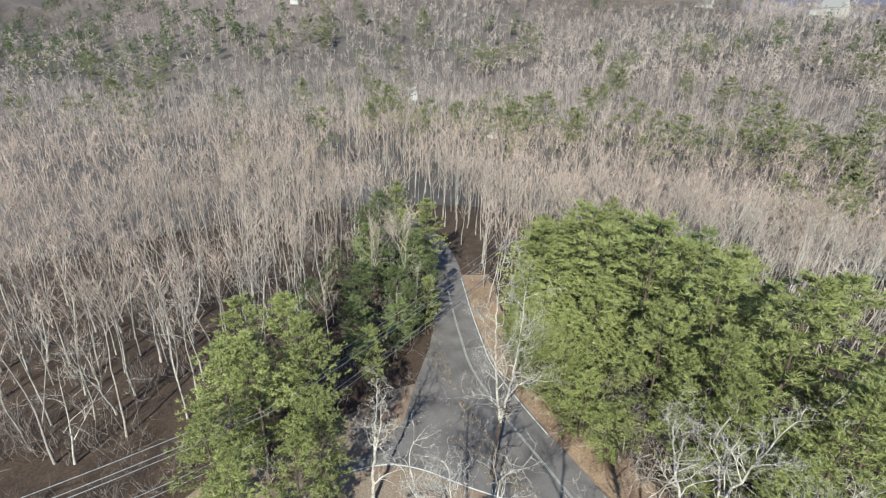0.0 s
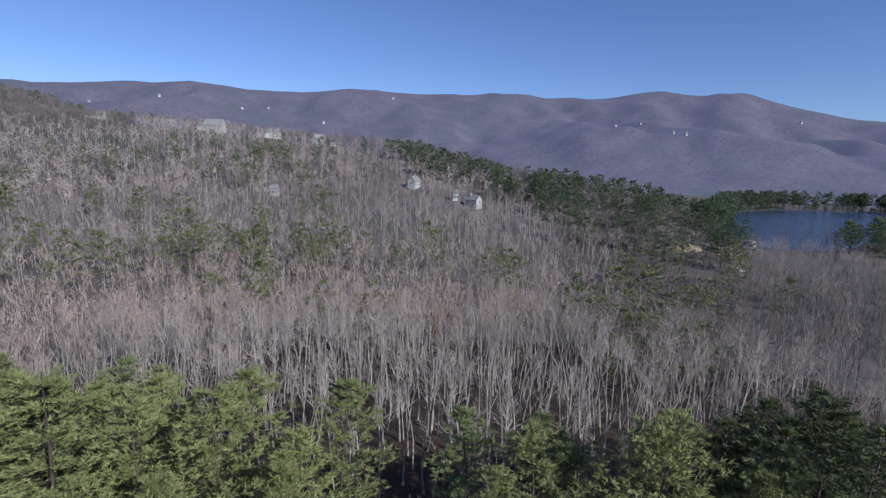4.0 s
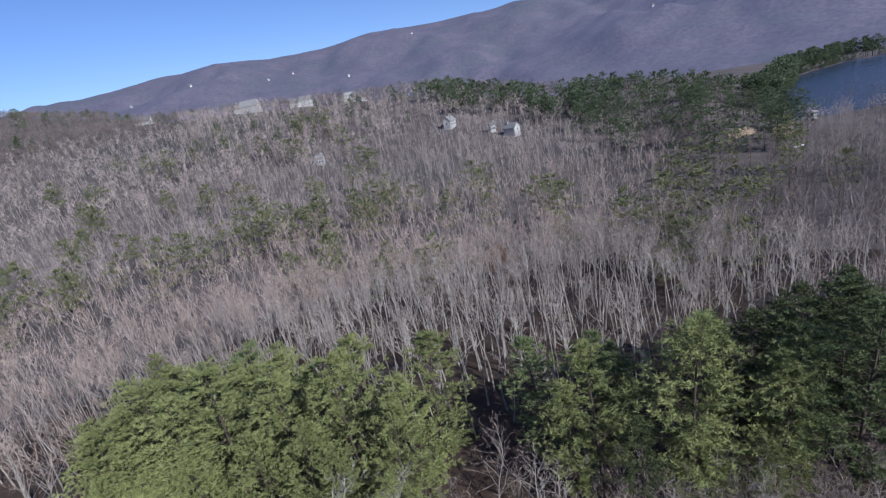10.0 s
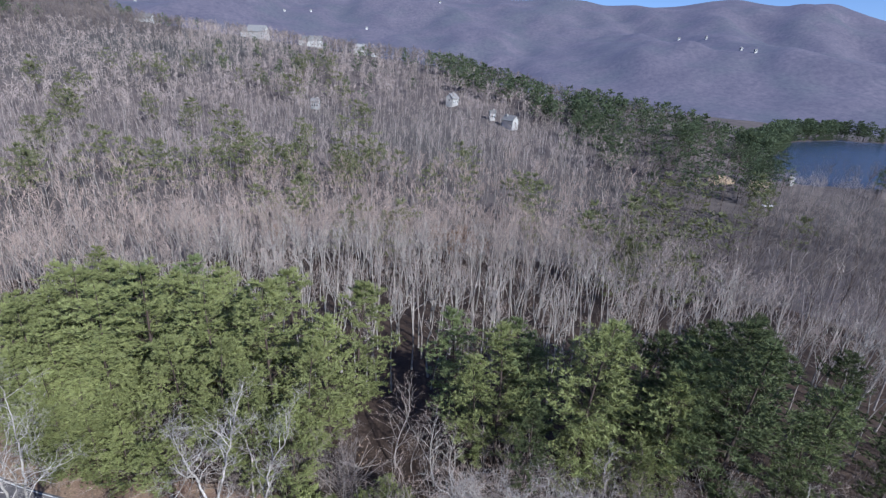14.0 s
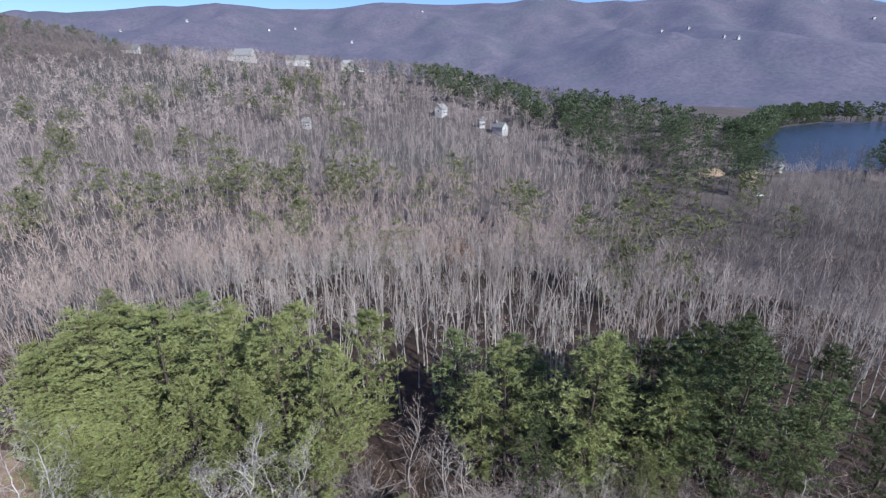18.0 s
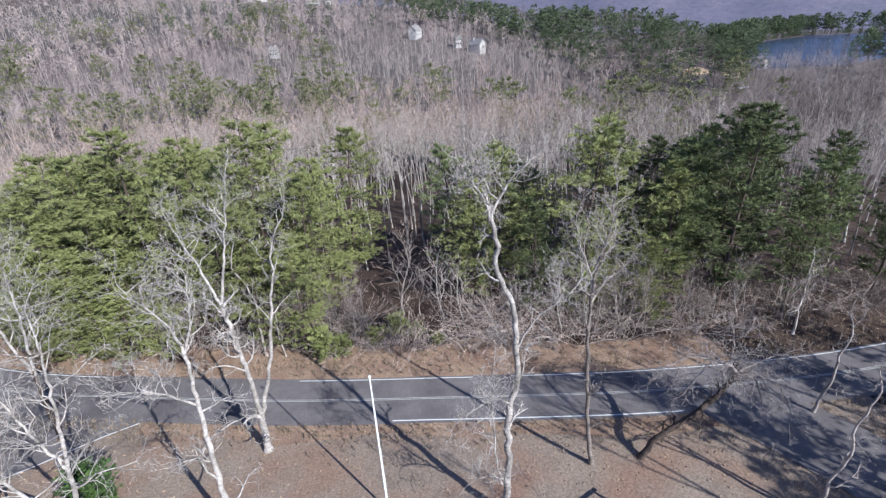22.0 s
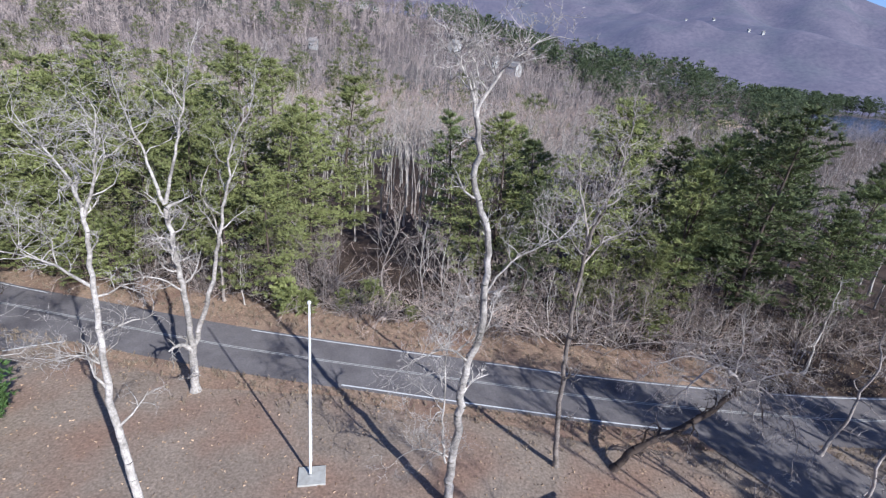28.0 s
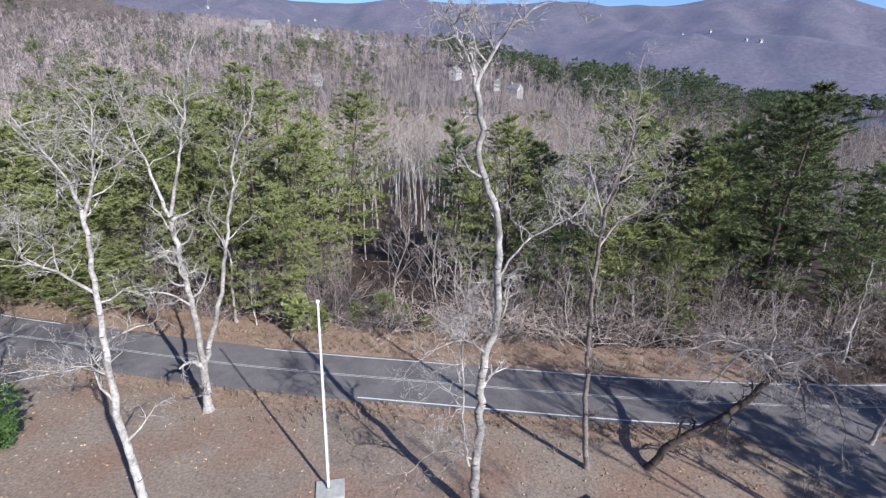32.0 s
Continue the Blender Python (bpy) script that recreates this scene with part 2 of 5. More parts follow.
RIDGE_EL = [3.0, 4.2, 5.2, 5.9, 6.65, 6.6, 6.45, 6.75, 7.4, 7.2, 7.25, 7.3, 6.85, 7.0, 7.5, 7.65, 6.9, 7.1, 6.2, 5.4, 4.5, 3.0, 2.0]
# brow of the near slope: bearing, distance and height
BROW_AZ = [-100, -60, -35, -25, -15, -4, 5, 13, 22, 31, 37, 42, 50, 80]
BROW_R = [760, 760, 700, 650, 600, 520, 450, 420, 380, 330, 290, 260, 250, 250]
BROW_Z = [40, 60, 84, 78, 69, 57, 50, 37, 25, 20, 17, 8, 5, 5]
LAKE_Z = 5.0


def smooth(a, b, v):
    t = np.clip((np.asarray(v, float) - a) / (b - a), 0, 1)
    return t * t * (3 - 2 * t)


LAKE = [(184, 206), (205, 232), (228, 266), (262, 300), (300, 338), (345, 390), (430, 430), (520, 400), (520, 330), (400, 270), (300, 225), (240, 190), (200, 194)]


def inside(poly, x, y):
    x, y = np.asarray(x, float), np.asarray(y, float)
    hit = np.zeros(x.shape, bool)
    for (x0, y0), (x1, y1) in zip(poly, poly[1:] + poly[:1]):
        hit ^= ((y0 > y) != (y1 > y)) & (x < (x1 - x0) * (y - y0) / (y1 - y0 + 1e-9) + x0)
    return hit


def shore(poly, x, y):
    """Distance to the nearest side of a polygon."""
    x, y = np.asarray(x, float), np.asarray(y, float)
    best = np.full(x.shape, 1e9)
    for (x0, y0), (x1, y1) in zip(poly, poly[1:] + poly[:1]):
        dx, dy = x1 - x0, y1 - y0
        t = np.clip(((x - x0) * dx + (y - y0) * dy) / (dx * dx + dy * dy), 0, 1)
        best = np.minimum(best, np.hypot(x - x0 - t * dx, y - y0 - t * dy))
    return best


def bell(v, mid, wide):
    return np.exp(-0.5 * ((v - mid) / wide) ** 2)


def lumps(x, y, size, seed=0):
    """Soft value noise, -1 to 1."""
    def cell(i, j):
        h = np.sin(i * 127.1 + j * 311.7 + seed * 17.3) * 43758.5453
        return (h - np.floor(h)) * 2 - 1
    u, v = np.asarray(x, float) / size, np.asarray(y, float) / size
    i, j = np.floor(u), np.floor(v)
    fu, fv = u - i, v - j
    fu, fv = fu * fu * (3 - 2 * fu), fv * fv * (3 - 2 * fv)
    return ((cell(i, j) * (1 - fu) + cell(i + 1, j) * fu) * (1 - fv) + (cell(i, j + 1) * (1 - fu) + cell(i + 1, j + 1) * fu) * fv)


def table(az, xs, ys, soft=1.0):
    """A profile by bearing, rounded off over a few degrees."""
    return sum(np.interp(az + k * soft, xs, ys) for k in (-1, -0.5, 0, 0.5, 1)) / 5


def range_z(x, y):
    """The long wooded ridge that closes the valley."""
    r, az = np.hypot(x, y), np.degrees(np.arctan2(x, y))
    top = 44 + 2000 * np.tan(np.radians(table(az, RIDGE_AZ, RIDGE_EL, 0.6)))
    spurs = lumps(x * 1.5, y, 360) * 38 + lumps(x * 1.8, y * 0.8, 150, 3) * 20 + lumps(x, y, 60, 7) * 9
    spurs = spurs + 42 * bell(r, 1180, 150) * smooth(13, 30, az) * (0.75 + 0.35 * lumps(x, y, 200, 9))
    return smooth(820, 1980, r) * top + spurs * smooth(850, 1200, r) * (1 - smooth(1650, 1960, r)) - smooth(2050, 3600, r) * 160


def valley_z(x, y):
    """The near slopes and the ridge, without the hill beyond the bend."""
    x, y = np.asarray(x, float), np.asarray(y, float)
    r, az = np.hypot(x, y), np.degrees(np.arctan2(x, y))
    cr, cz = table(az, BROW_AZ, BROW_R, 3), table(az, BROW_AZ, BROW_Z, 3)
    z = cz * smooth(0, 1, (r - 165) / (cr - 165)) - 5 * bell(r, 140, 38) * smooth(-60, -30, az) * (1 - smooth(40, 55, az))
    return z * (1 - 0.75 * smooth(0, 330, r - cr)) * (1 - smooth(900, 1300, r)) + range_z(x, y)


def ground_z(x, y):
    x, y = np.asarray(x, float), np.asarray(y, float)
    r = np.hypot(x, y)
    z = valley_z(x, y)
    # wooded hill rising beyond the bend of the road
    az = np.degrees(np.arctan2(x, y))
    crest = 36 + 800 * np.tan(np.radians(table(az, HILL_AZ, HILL_EL, 3))) + 10 * lumps(x, y, 120, 5) * smooth(250, 500, r)
    rise = smooth(210, 820, r) * (1 - smooth(850, 1500, r)) * smooth(-112, -92, az) * (1 - smooth(-26, -12, az))
    z = z + np.maximum(crest * rise - np.maximum(z, 0), 0)
    # small unevenness
    z = z + 0.5 * np.sin(x * 0.07 + 1) * np.sin(y * 0.083) * smooth(75, 150, np.hypot(x, y - 5))
    # lake bed and its banks
    d = shore(LAKE, x, y)
    wet = inside(LAKE, x, y)
    near = 1 - smooth(2, 45, d)
    return np.where(wet, LAKE_Z - 1.5 * smooth(0, 6, d) - 0.3, z * (1 - near) + near * (LAKE_Z + 0.9))


# north edge of the road, from the far left bend to the right
EDGE = [(-135, 58), (-105, 55), (-88, 51), (-78, 47.5), (-70, 43.3), (-63, 38.6), (-55, 33), (-48, 28.4), (-42, 24.8), (-34, 21.9),
        (-26, 19.7), (-11.4, 15.9), (-2.4, 14.0), (5.3, 12.6), (13.4, 11.1), (25, 9.2), (39, 7.8), (52, 7.6), (70, 8.6), (100, 12), (140, 20)]
ROAD_W = 6.1


def resample(pts, step):
    """A rounded line through pts, at even steps."""
    p = np.array(pts, float)
    q = [p[0]]
    for i in range(len(p) - 1):
        a, b, c, d = p[max(i - 1, 0)], p[i], p[i + 1], p[min(i + 2, len(p) - 1)]
        for t in np.linspace(0, 1, 13)[1:]:
            q.append(0.5 * (2 * b + (c - a) * t + (2 * a - 5 * b + 4 * c - d) * t * t + (3 * b - a - 3 * c + d) * t ** 3))
    q = np.array(q)
    s = np.concatenate([[0], np.cumsum(np.linalg.norm(np.diff(q, axis=0), axis=1))])
    u = np.arange(0, s[-1], step)
    return np.stack([np.interp(u, s, q[:, k]) for k in range(q.shape[1])], 1)


def sideways(line, off):
    """The line moved off metres to its right."""
    d = np.gradient(line, axis=0)
    d /= np.linalg.norm(d, axis=1)[:, None]
    return line + off * np.stack([d[:, 1], -d[:, 0]], 1)


NORTH = resample(EDGE, 1.0)
MIDDLE = sideways(NORTH, ROAD_W / 2)
DRIVE = resample([(31, 5), (34, 0), (38, -8), (44, -20), (52, -40)], 1.0)
SIDE = resample([(-41, 16), (-38.5, 9), (-38.6, 2)], 1.0)


def off_road(x, y):
    """Distance from the paved lines, less their half widths."""
    x, y = np.asarray(x, float), np.asarray(y, float)
    best = np.full(x.shape, 1e9)
    for line, half in ((MIDDLE, ROAD_W / 2), (DRIVE, 4.0), (SIDE, 1.2)):
        for px, py in line[::3]:
            best = np.minimum(best, np.hypot(x - px, y - py) - half)
    return best

# ---------------------------------------------------------------- mesh tools
def mesh_of(name, verts, faces, mats, slots=None):
    """A mesh from arrays: verts (n, 3), faces a list of index arrays (m, 3) or (m, 4), one material each, or slots."""
    me = bpy.data.meshes.new(name)
    verts = np.ascontiguousarray(verts, np.float32)
    faces = [np.asarray(f, np.int32) for f in faces]
    me.vertices.add(len(verts))
    me.vertices.foreach_set("co", verts.ravel())
    total = np.concatenate([np.full(len(f), f.shape[1], np.int32) for f in faces])
    loops = np.concatenate([f.ravel() for f in faces])
    me.loops.add(len(loops))
    me.loops.foreach_set("vertex_index", loops)
    me.polygons.add(len(total))
    me.polygons.foreach_set("loop_start", np.concatenate([[0], np.cumsum(total)[:-1]]).astype(np.int32))
    me.polygons.foreach_set("loop_total", total)
    for m in mats:
        me.materials.append(m)
    if len(mats) > 1:
        index = np.concatenate([np.full(len(f), k if slots is None else slots[k], np.int32) for k, f in enumerate(faces)])
        me.polygons.foreach_set("material_index", index)
    me.update(calc_edges=True)
    return me


def part(name, me, parent=None, label="", at=(0, 0, 0), turn=None):
    """One mesh object, under a thing or a part. me: a mesh, or (bmesh, material)."""
    if isinstance(me, tuple):
        bm, m = me
        me = bpy.data.meshes.new(name)
        bm.to_mesh(me)
        bm.free()
        me.materials.append(m)
    ob = new(name, me)
    ob.location = at
    if turn is not None:
        ob.rotation_euler = turn
    ob.parent = parent
    return tagged(ob, label)


def thing(name, at, label, category, group="", turn=0.0, kind=""):
    ob = new(name)
    ob.empty_display_size = 0.3
    ob.location, ob.rotation_euler = at, (0, 0, turn)
    return tagged(ob, label, category, group, kind)


def box(bm, size, at, bevel=0.0, rot=None):
    """Adds a bevelled box of that size, its middle at at."""
    m = Matrix.Translation(at)
    if rot is not None:
        m = m @ Euler(rot).to_matrix().to_4x4()
    made = bmesh.ops.create_cube(bm, size=1, matrix=m @ Matrix.Diagonal((*size, 1)))["verts"]
    if bevel:
        edges = list({e for v in made for e in v.link_edges})
        bmesh.ops.bevel(bm, geom=edges, offset=bevel, segments=1, affect="EDGES")
    return bm


def rod(bm, a, b, r0, r1=None, sides=8):
    a, b = Vector(a), Vector(b)
    m = Matrix.Translation((a + b) / 2) @ (b - a).to_track_quat("Z", "Y").to_matrix().to_4x4()
    bmesh.ops.create_cone(bm, cap_ends=True, segments=sides, radius1=r0, radius2=r0 if r1 is None else r1, depth=(b - a).length, matrix=m)
    return bm


def ribbon(line, left, right, lift, flat=None):
    """A strip along a line of the plan, from left to right of it, lying on the ground."""
    a, b = sideways(line, left), sideways(line, right)
    v = np.concatenate([a, b])
    z = np.zeros(len(v)) if flat is not None else np.maximum(ground_z(v[:, 0], v[:, 1]), np.tile(ground_z(line[:, 0], line[:, 1]), 2))
    v = np.column_stack([v, z + lift])
    n = len(line)
    i = np.arange(n - 1)
    return v, np.stack([i, i + n, i + n + 1, i + 1], 1)


# ---------------------------------------------------------------- large structure
rings = np.concatenate([np.arange(0.5, 40, 1.3), np.geomspace(41, 4300, 150)])
turns = np.radians(np.concatenate([np.arange(-180, -100, 4), np.arange(-100, 70, 0.55), np.arange(70, 180, 4)]))
RR, TT = np.meshgrid(rings, turns, indexing="ij")
gx, gy = RR * np.sin(TT), RR * np.cos(TT)
gz = ground_z(gx, gy)
low = 1 - smooth(0.2, 3.0, off_road(gx, gy))
gz = gz - 0.02 - 0.06 * low - 14.0 * smooth(830, 960, RR) * smooth(-34, -27, np.degrees(TT))
nr, nt = gx.shape
idx = np.arange(nr * nt).reshape(nr, nt)
quads = np.stack([idx[:-1, :], idx[1:, :], np.roll(idx, -1, 1)[1:, :], np.roll(idx, -1, 1)[:-1, :]], -1).reshape(-1, 4)
gv = np.column_stack([gx.ravel(), gy.ravel(), gz.ravel()])
gv = np.vstack([gv, [[0, 0, 0]]])
fan = np.stack([np.full(nt, nr * nt), idx[0], np.roll(idx[0], -1)], 1)
mid = gv[quads].mean(1)
rad = np.hypot(mid[:, 0], mid[:, 1])
lawn = (mid[:, 1] < np.interp(mid[:, 0], NORTH[:, 0], NORTH[:, 1]) - ROAD_W) & (mid[:, 0] > -46) & (mid[:, 0] < 60) & (mid[:, 1] > -60)
distant = (rad > 118)
lap = quads[lawn], quads[~lawn & ~distant], quads[distant]
me = mesh_of("ground", gv, [lap[0], lap[1], lap[2], fan], [M["lawn"], M["litter"], M["far_wood"]], slots=[0, 1, 2, 0])
me.polygons.foreach_set("use_smooth", np.ones(len(me.polygons), bool))
tagged(new("ground", me), "brown winter ground with leaf litter and thin lawn, rising to wooded hills", "ground", kind="structure")

# the far ridge stands behind everything as a backdrop of its own
br, bt = np.meshgrid(np.concatenate([np.linspace(820, 2060, 90), [2300, 2700, 3300]]), np.radians(np.arange(-60, 72, 0.3)), indexing="ij")
bx, by = br * np.sin(bt), br * np.cos(bt)
bz = valley_z(bx, by) - 8 * (1 - smooth(820, 900, br))
bi = np.arange(br.size).reshape(br.shape)
bq = np.stack([bi[:-1, :-1], bi[1:, :-1], bi[1:, 1:], bi[:-1, 1:]], -1).reshape(-1, 4)
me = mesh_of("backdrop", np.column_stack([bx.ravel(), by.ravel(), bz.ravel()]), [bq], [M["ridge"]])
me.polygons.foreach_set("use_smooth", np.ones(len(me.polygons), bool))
tagged(new("backdrop", me), "long wooded mountain ridge closing the valley, blue haze put in as glow", "mountain", kind="structure")

v, f = ribbon(MIDDLE, -ROAD_W / 2 - 0.15, ROAD_W / 2 + 0.25, 0.03)
road = tagged(new("road", mesh_of("road", v, [f], [M["asphalt"]])), "worn grey asphalt country road with faded markings", "road", kind="structure")
v, f = ribbon(DRIVE, -4.0, 4.0, 0.02)
tagged(new("driveway", mesh_of("driveway", v, [f], [M["asphalt"]])), "patched grey asphalt driveway joining the road", "driveway", kind="structure")
bm = bmesh.new()
bm.faces.new([bm.verts.new((px, py, 0.022)) for px, py in ((-57.5, 28), (-50.7, 20.6), (-45.7, 14.2), (-41.6, 9.5), (-39.6, 5), (-40.5, 0), (-39.4, -0.6), (-38, 3), (-36.4, 5), (-34, 6.8), (-30, 8.7), (-26, 10.9), (-22, 12.6), (-26, 14.5), (-36, 18.5))])
bmesh.ops.triangulate(bm, faces=bm.faces[:])
bmesh.ops.recalc_face_normals(bm, faces=bm.faces[:])
tagged(part("apron", (bm, M["asphalt"])), "wide grey asphalt mouth of the junction", "road", kind="structure")



def stretch(line, x0, x1):
    return line[(line[:, 0] >= x0) & (line[:, 0] <= x1)]


for nm, line, off, wide, m, lab in (
        ("edge_line", stretch(NORTH, -66, 140), 0.12, 0.11, "white_line", "white painted edge line of the road"),
        ("edge_line", stretch(MIDDLE, 0.3, 27), ROAD_W / 2 - 0.15, 0.13, "white_line", "white painted edge line between two driveways"),
        ("centre_line", stretch(MIDDLE, -64, 140), -0.08, 0.07, "pale_line", "faded pale centre line"),
        ("centre_line", stretch(MIDDLE, -64, 140), 0.1, 0.07, "pale_line", "faded pale centre line")):
    v, f = ribbon(line, off - wide / 2, off + wide / 2, 0.038)
    tagged(new(nm, mesh_of(nm, v, [f], [M[m]])), lab, "road marking", kind="structure")
corner = resample([(-23, 12.2), (-26, 10.9), (-30, 8.7), (-34, 6.8), (-36.5, 5.0), (-38, 3), (-39.2, 0)], 0.5)
v, f = ribbon(corner, -0.07, 0.07, 0.03)
tagged(new("edge_line", mesh_of("edge_line", v, [f], [M["white_line"]])), "curved white edge line at the junction", "road marking", kind="structure")

# strips of dry, reddish grass beside the road
for nm, line, a, b in (("verge", stretch(NORTH, -66, 36), -5.6, -0.12), ("verge", stretch(MIDDLE, -22, 30), ROAD_W / 2 + 0.2, ROAD_W / 2 + 2.0)):
    v, f = ribbon(line, a, b, 0.012)
    n = len(line)
    side = sideways(line, 1.0) - line
    wave = lumps(line[:, 0], line[:, 1], 5.0, 2) * 1.3 + lumps(line[:, 0], line[:, 1], 2.1, 4) * 0.8
    if a < -3:
        v[:n, :2] += side * wave[:, None]
    else:
        v[n:, :2] += side * wave[:, None] * 0.6
    tagged(new(nm, mesh_of(nm, v, [f], [M["verge"]])), "dry reddish grass verge beside the road", "verge", kind="structure")

lake = np.array(LAKE, float)
lv = np.column_stack([lake, np.full(len(lake), LAKE_Z + 0.15)])
bm = bmesh.new()
bm.faces.new([bm.verts.new(p) for p in lv])
bmesh.ops.triangulate(bm, faces=bm.faces[:])
tagged(part("lake_water", (bm, M["water"])), "still blue lake water between wooded banks", "lake", kind="structure")
for nm, spots, lab in (("sand_bank", [(156, 171), (157, 178), (164, 186), (174, 195), (179, 191), (168, 179), (161, 170)], "bare ochre sand bank by the lake"),
                       ("clearing", [(139, 178), (145, 187), (155, 187), (151, 179)], "pale mown clearing by the lake")):
    ring = resample(spots + spots[:1], 1.5)
    bm = bmesh.new()
    c = ring.mean(0)
    hub = bm.verts.new((*c, float(ground_z(*c)) + 0.5))
    vs = [bm.verts.new((px, py, float(ground_z(px, py)) + 0.06)) for px, py in ring]
    for a, b in zip(vs, vs[1:] + vs[:1]):
        if a is not b:
            bm.faces.new((hub, a, b))
    bmesh.ops.recalc_face_normals(bm, faces=bm.faces[:])
    tagged(part(nm, (bm, M["sand"])), lab, "sand bank", kind="structure")

# ---------------------------------------------------------------- trees: skeletons and meshes
def tubes(segs, sides):
    """Open tapered tubes for rows of x0 y0 z0 x1 y1 z1 r0 r1."""
    s = np.asarray(segs, float)
    p0, p1, r0, r1 = s[:, 0:3], s[:, 3:6], s[:, 6], s[:, 7]
    d = p1 - p0
    d /= np.linalg.norm(d, axis=1)[:, None] + 1e-9
    ref = np.where(np.abs(d[:, 2:3]) < 0.9, [[0, 0, 1.0]], [[1.0, 0, 0]])
    u = np.cross(d, ref)
    u /= np.linalg.norm(u, axis=1)[:, None]
    w = np.cross(d, u)
    a = np.arange(sides) * 2 * math.pi / sides
    ring = np.cos(a)[None, :, None] * u[:, None] + np.sin(a)[None, :, None] * w[:, None]
    v = np.concatenate([p0[:, None] + ring * r0[:, None, None], p1[:, None] + ring * r1[:, None, None]], 1)
    n = len(s)
    base = (np.arange(n) * 2 * sides)[:, None]
    k = np.arange(sides)[None]
    k2 = (k + 1) % sides
    f = np.stack([base + k, base + k2, base + sides + k2, base + sides + k], -1).reshape(-1, 4)
    return v.reshape(-1, 3), f


def blades(at, tip, wide, rng):
    """One thin triangle from each place to each tip."""
    at, tip = np.asarray(at, float), np.asarray(tip, float)
    d = tip - at
    side = np.cross(d, rng.normal(size=at.shape))
    side /= np.linalg.norm(side, axis=1)[:, None] + 1e-9
    w = np.broadcast_to(np.asarray(wide, float), (len(at),))[:, None] / 2
    v = np.stack([at - side * w, at + side * w, tip], 1).reshape(-1, 3)
    return v, np.arange(len(v)).reshape(-1, 3)


def merge(pieces):
    """Joins (verts, faces) pairs: verts, triangles, quads."""
    vs, tri, quad, n = [], [], [], 0
    for v, f in pieces:
        if len(v):
            vs.append(v)
            (tri if f.shape[1] == 3 else quad).append(f + n)
            n += len(v)
    return np.concatenate(vs), (np.concatenate(tri) if tri else np.zeros((0, 3), int)), (np.concatenate(quad) if quad else np.zeros((0, 4), int))


def unit(v):
    return v / (np.linalg.norm(v) + 1e-9)


def limb(rng, p, d, length, r, level, out, lean=0.25, bend=0.28, depth=3, kids=(5, 6, 4), spread=0.9, pieces=5):
    """Grows one limb and its children into out: lists of segments by level, and twig pairs."""
    p, d = np.array(p, float), unit(np.array(d, float))
    step = length / pieces
    nodes = [p]
    for k in range(pieces):
        d = unit(d + rng.normal(scale=bend, size=3) + np.array([0, 0, lean * 0.4]))
        q = p + d * step
        ra, rb = r * (1 - 0.8 * k / pieces), r * (1 - 0.8 * (k + 1) / pieces)
        out[min(level, len(out) - 2)].append((*p, *q, ra, rb))
        p = q
        nodes.append(p)
    if level >= depth:
        for a, b in zip(nodes[1:], nodes[:-1]):
            for _ in range(2):
                out[-1].append((a, a + unit(unit(a - b) + rng.normal(scale=0.6, size=3)) * length * rng.uniform(0.25, 0.5)))
        return
    n = kids[min(level, len(kids) - 1)]
    for k in range(n):
        f = rng.uniform(0.25, 1.0) if level else rng.uniform(0.45, 1.0)
        i = min(int(f * pieces), pieces - 1)
        a, b = nodes[i], nodes[i + 1]
        along = unit(b - a)
        sidew = unit(np.cross(along, rng.normal(size=3)))
        dirn = unit(along * rng.uniform(0.5, 1.0) + sidew * spread)
        limb(rng, a + (b - a) * (f * pieces - i), dirn, length * rng.uniform(0.35, 0.62), r * (1 - 0.75 * f) * 0.62 + 0.006, level + 1, out, lean, bend, depth,
             kids, spread, max(pieces - 1, 3))


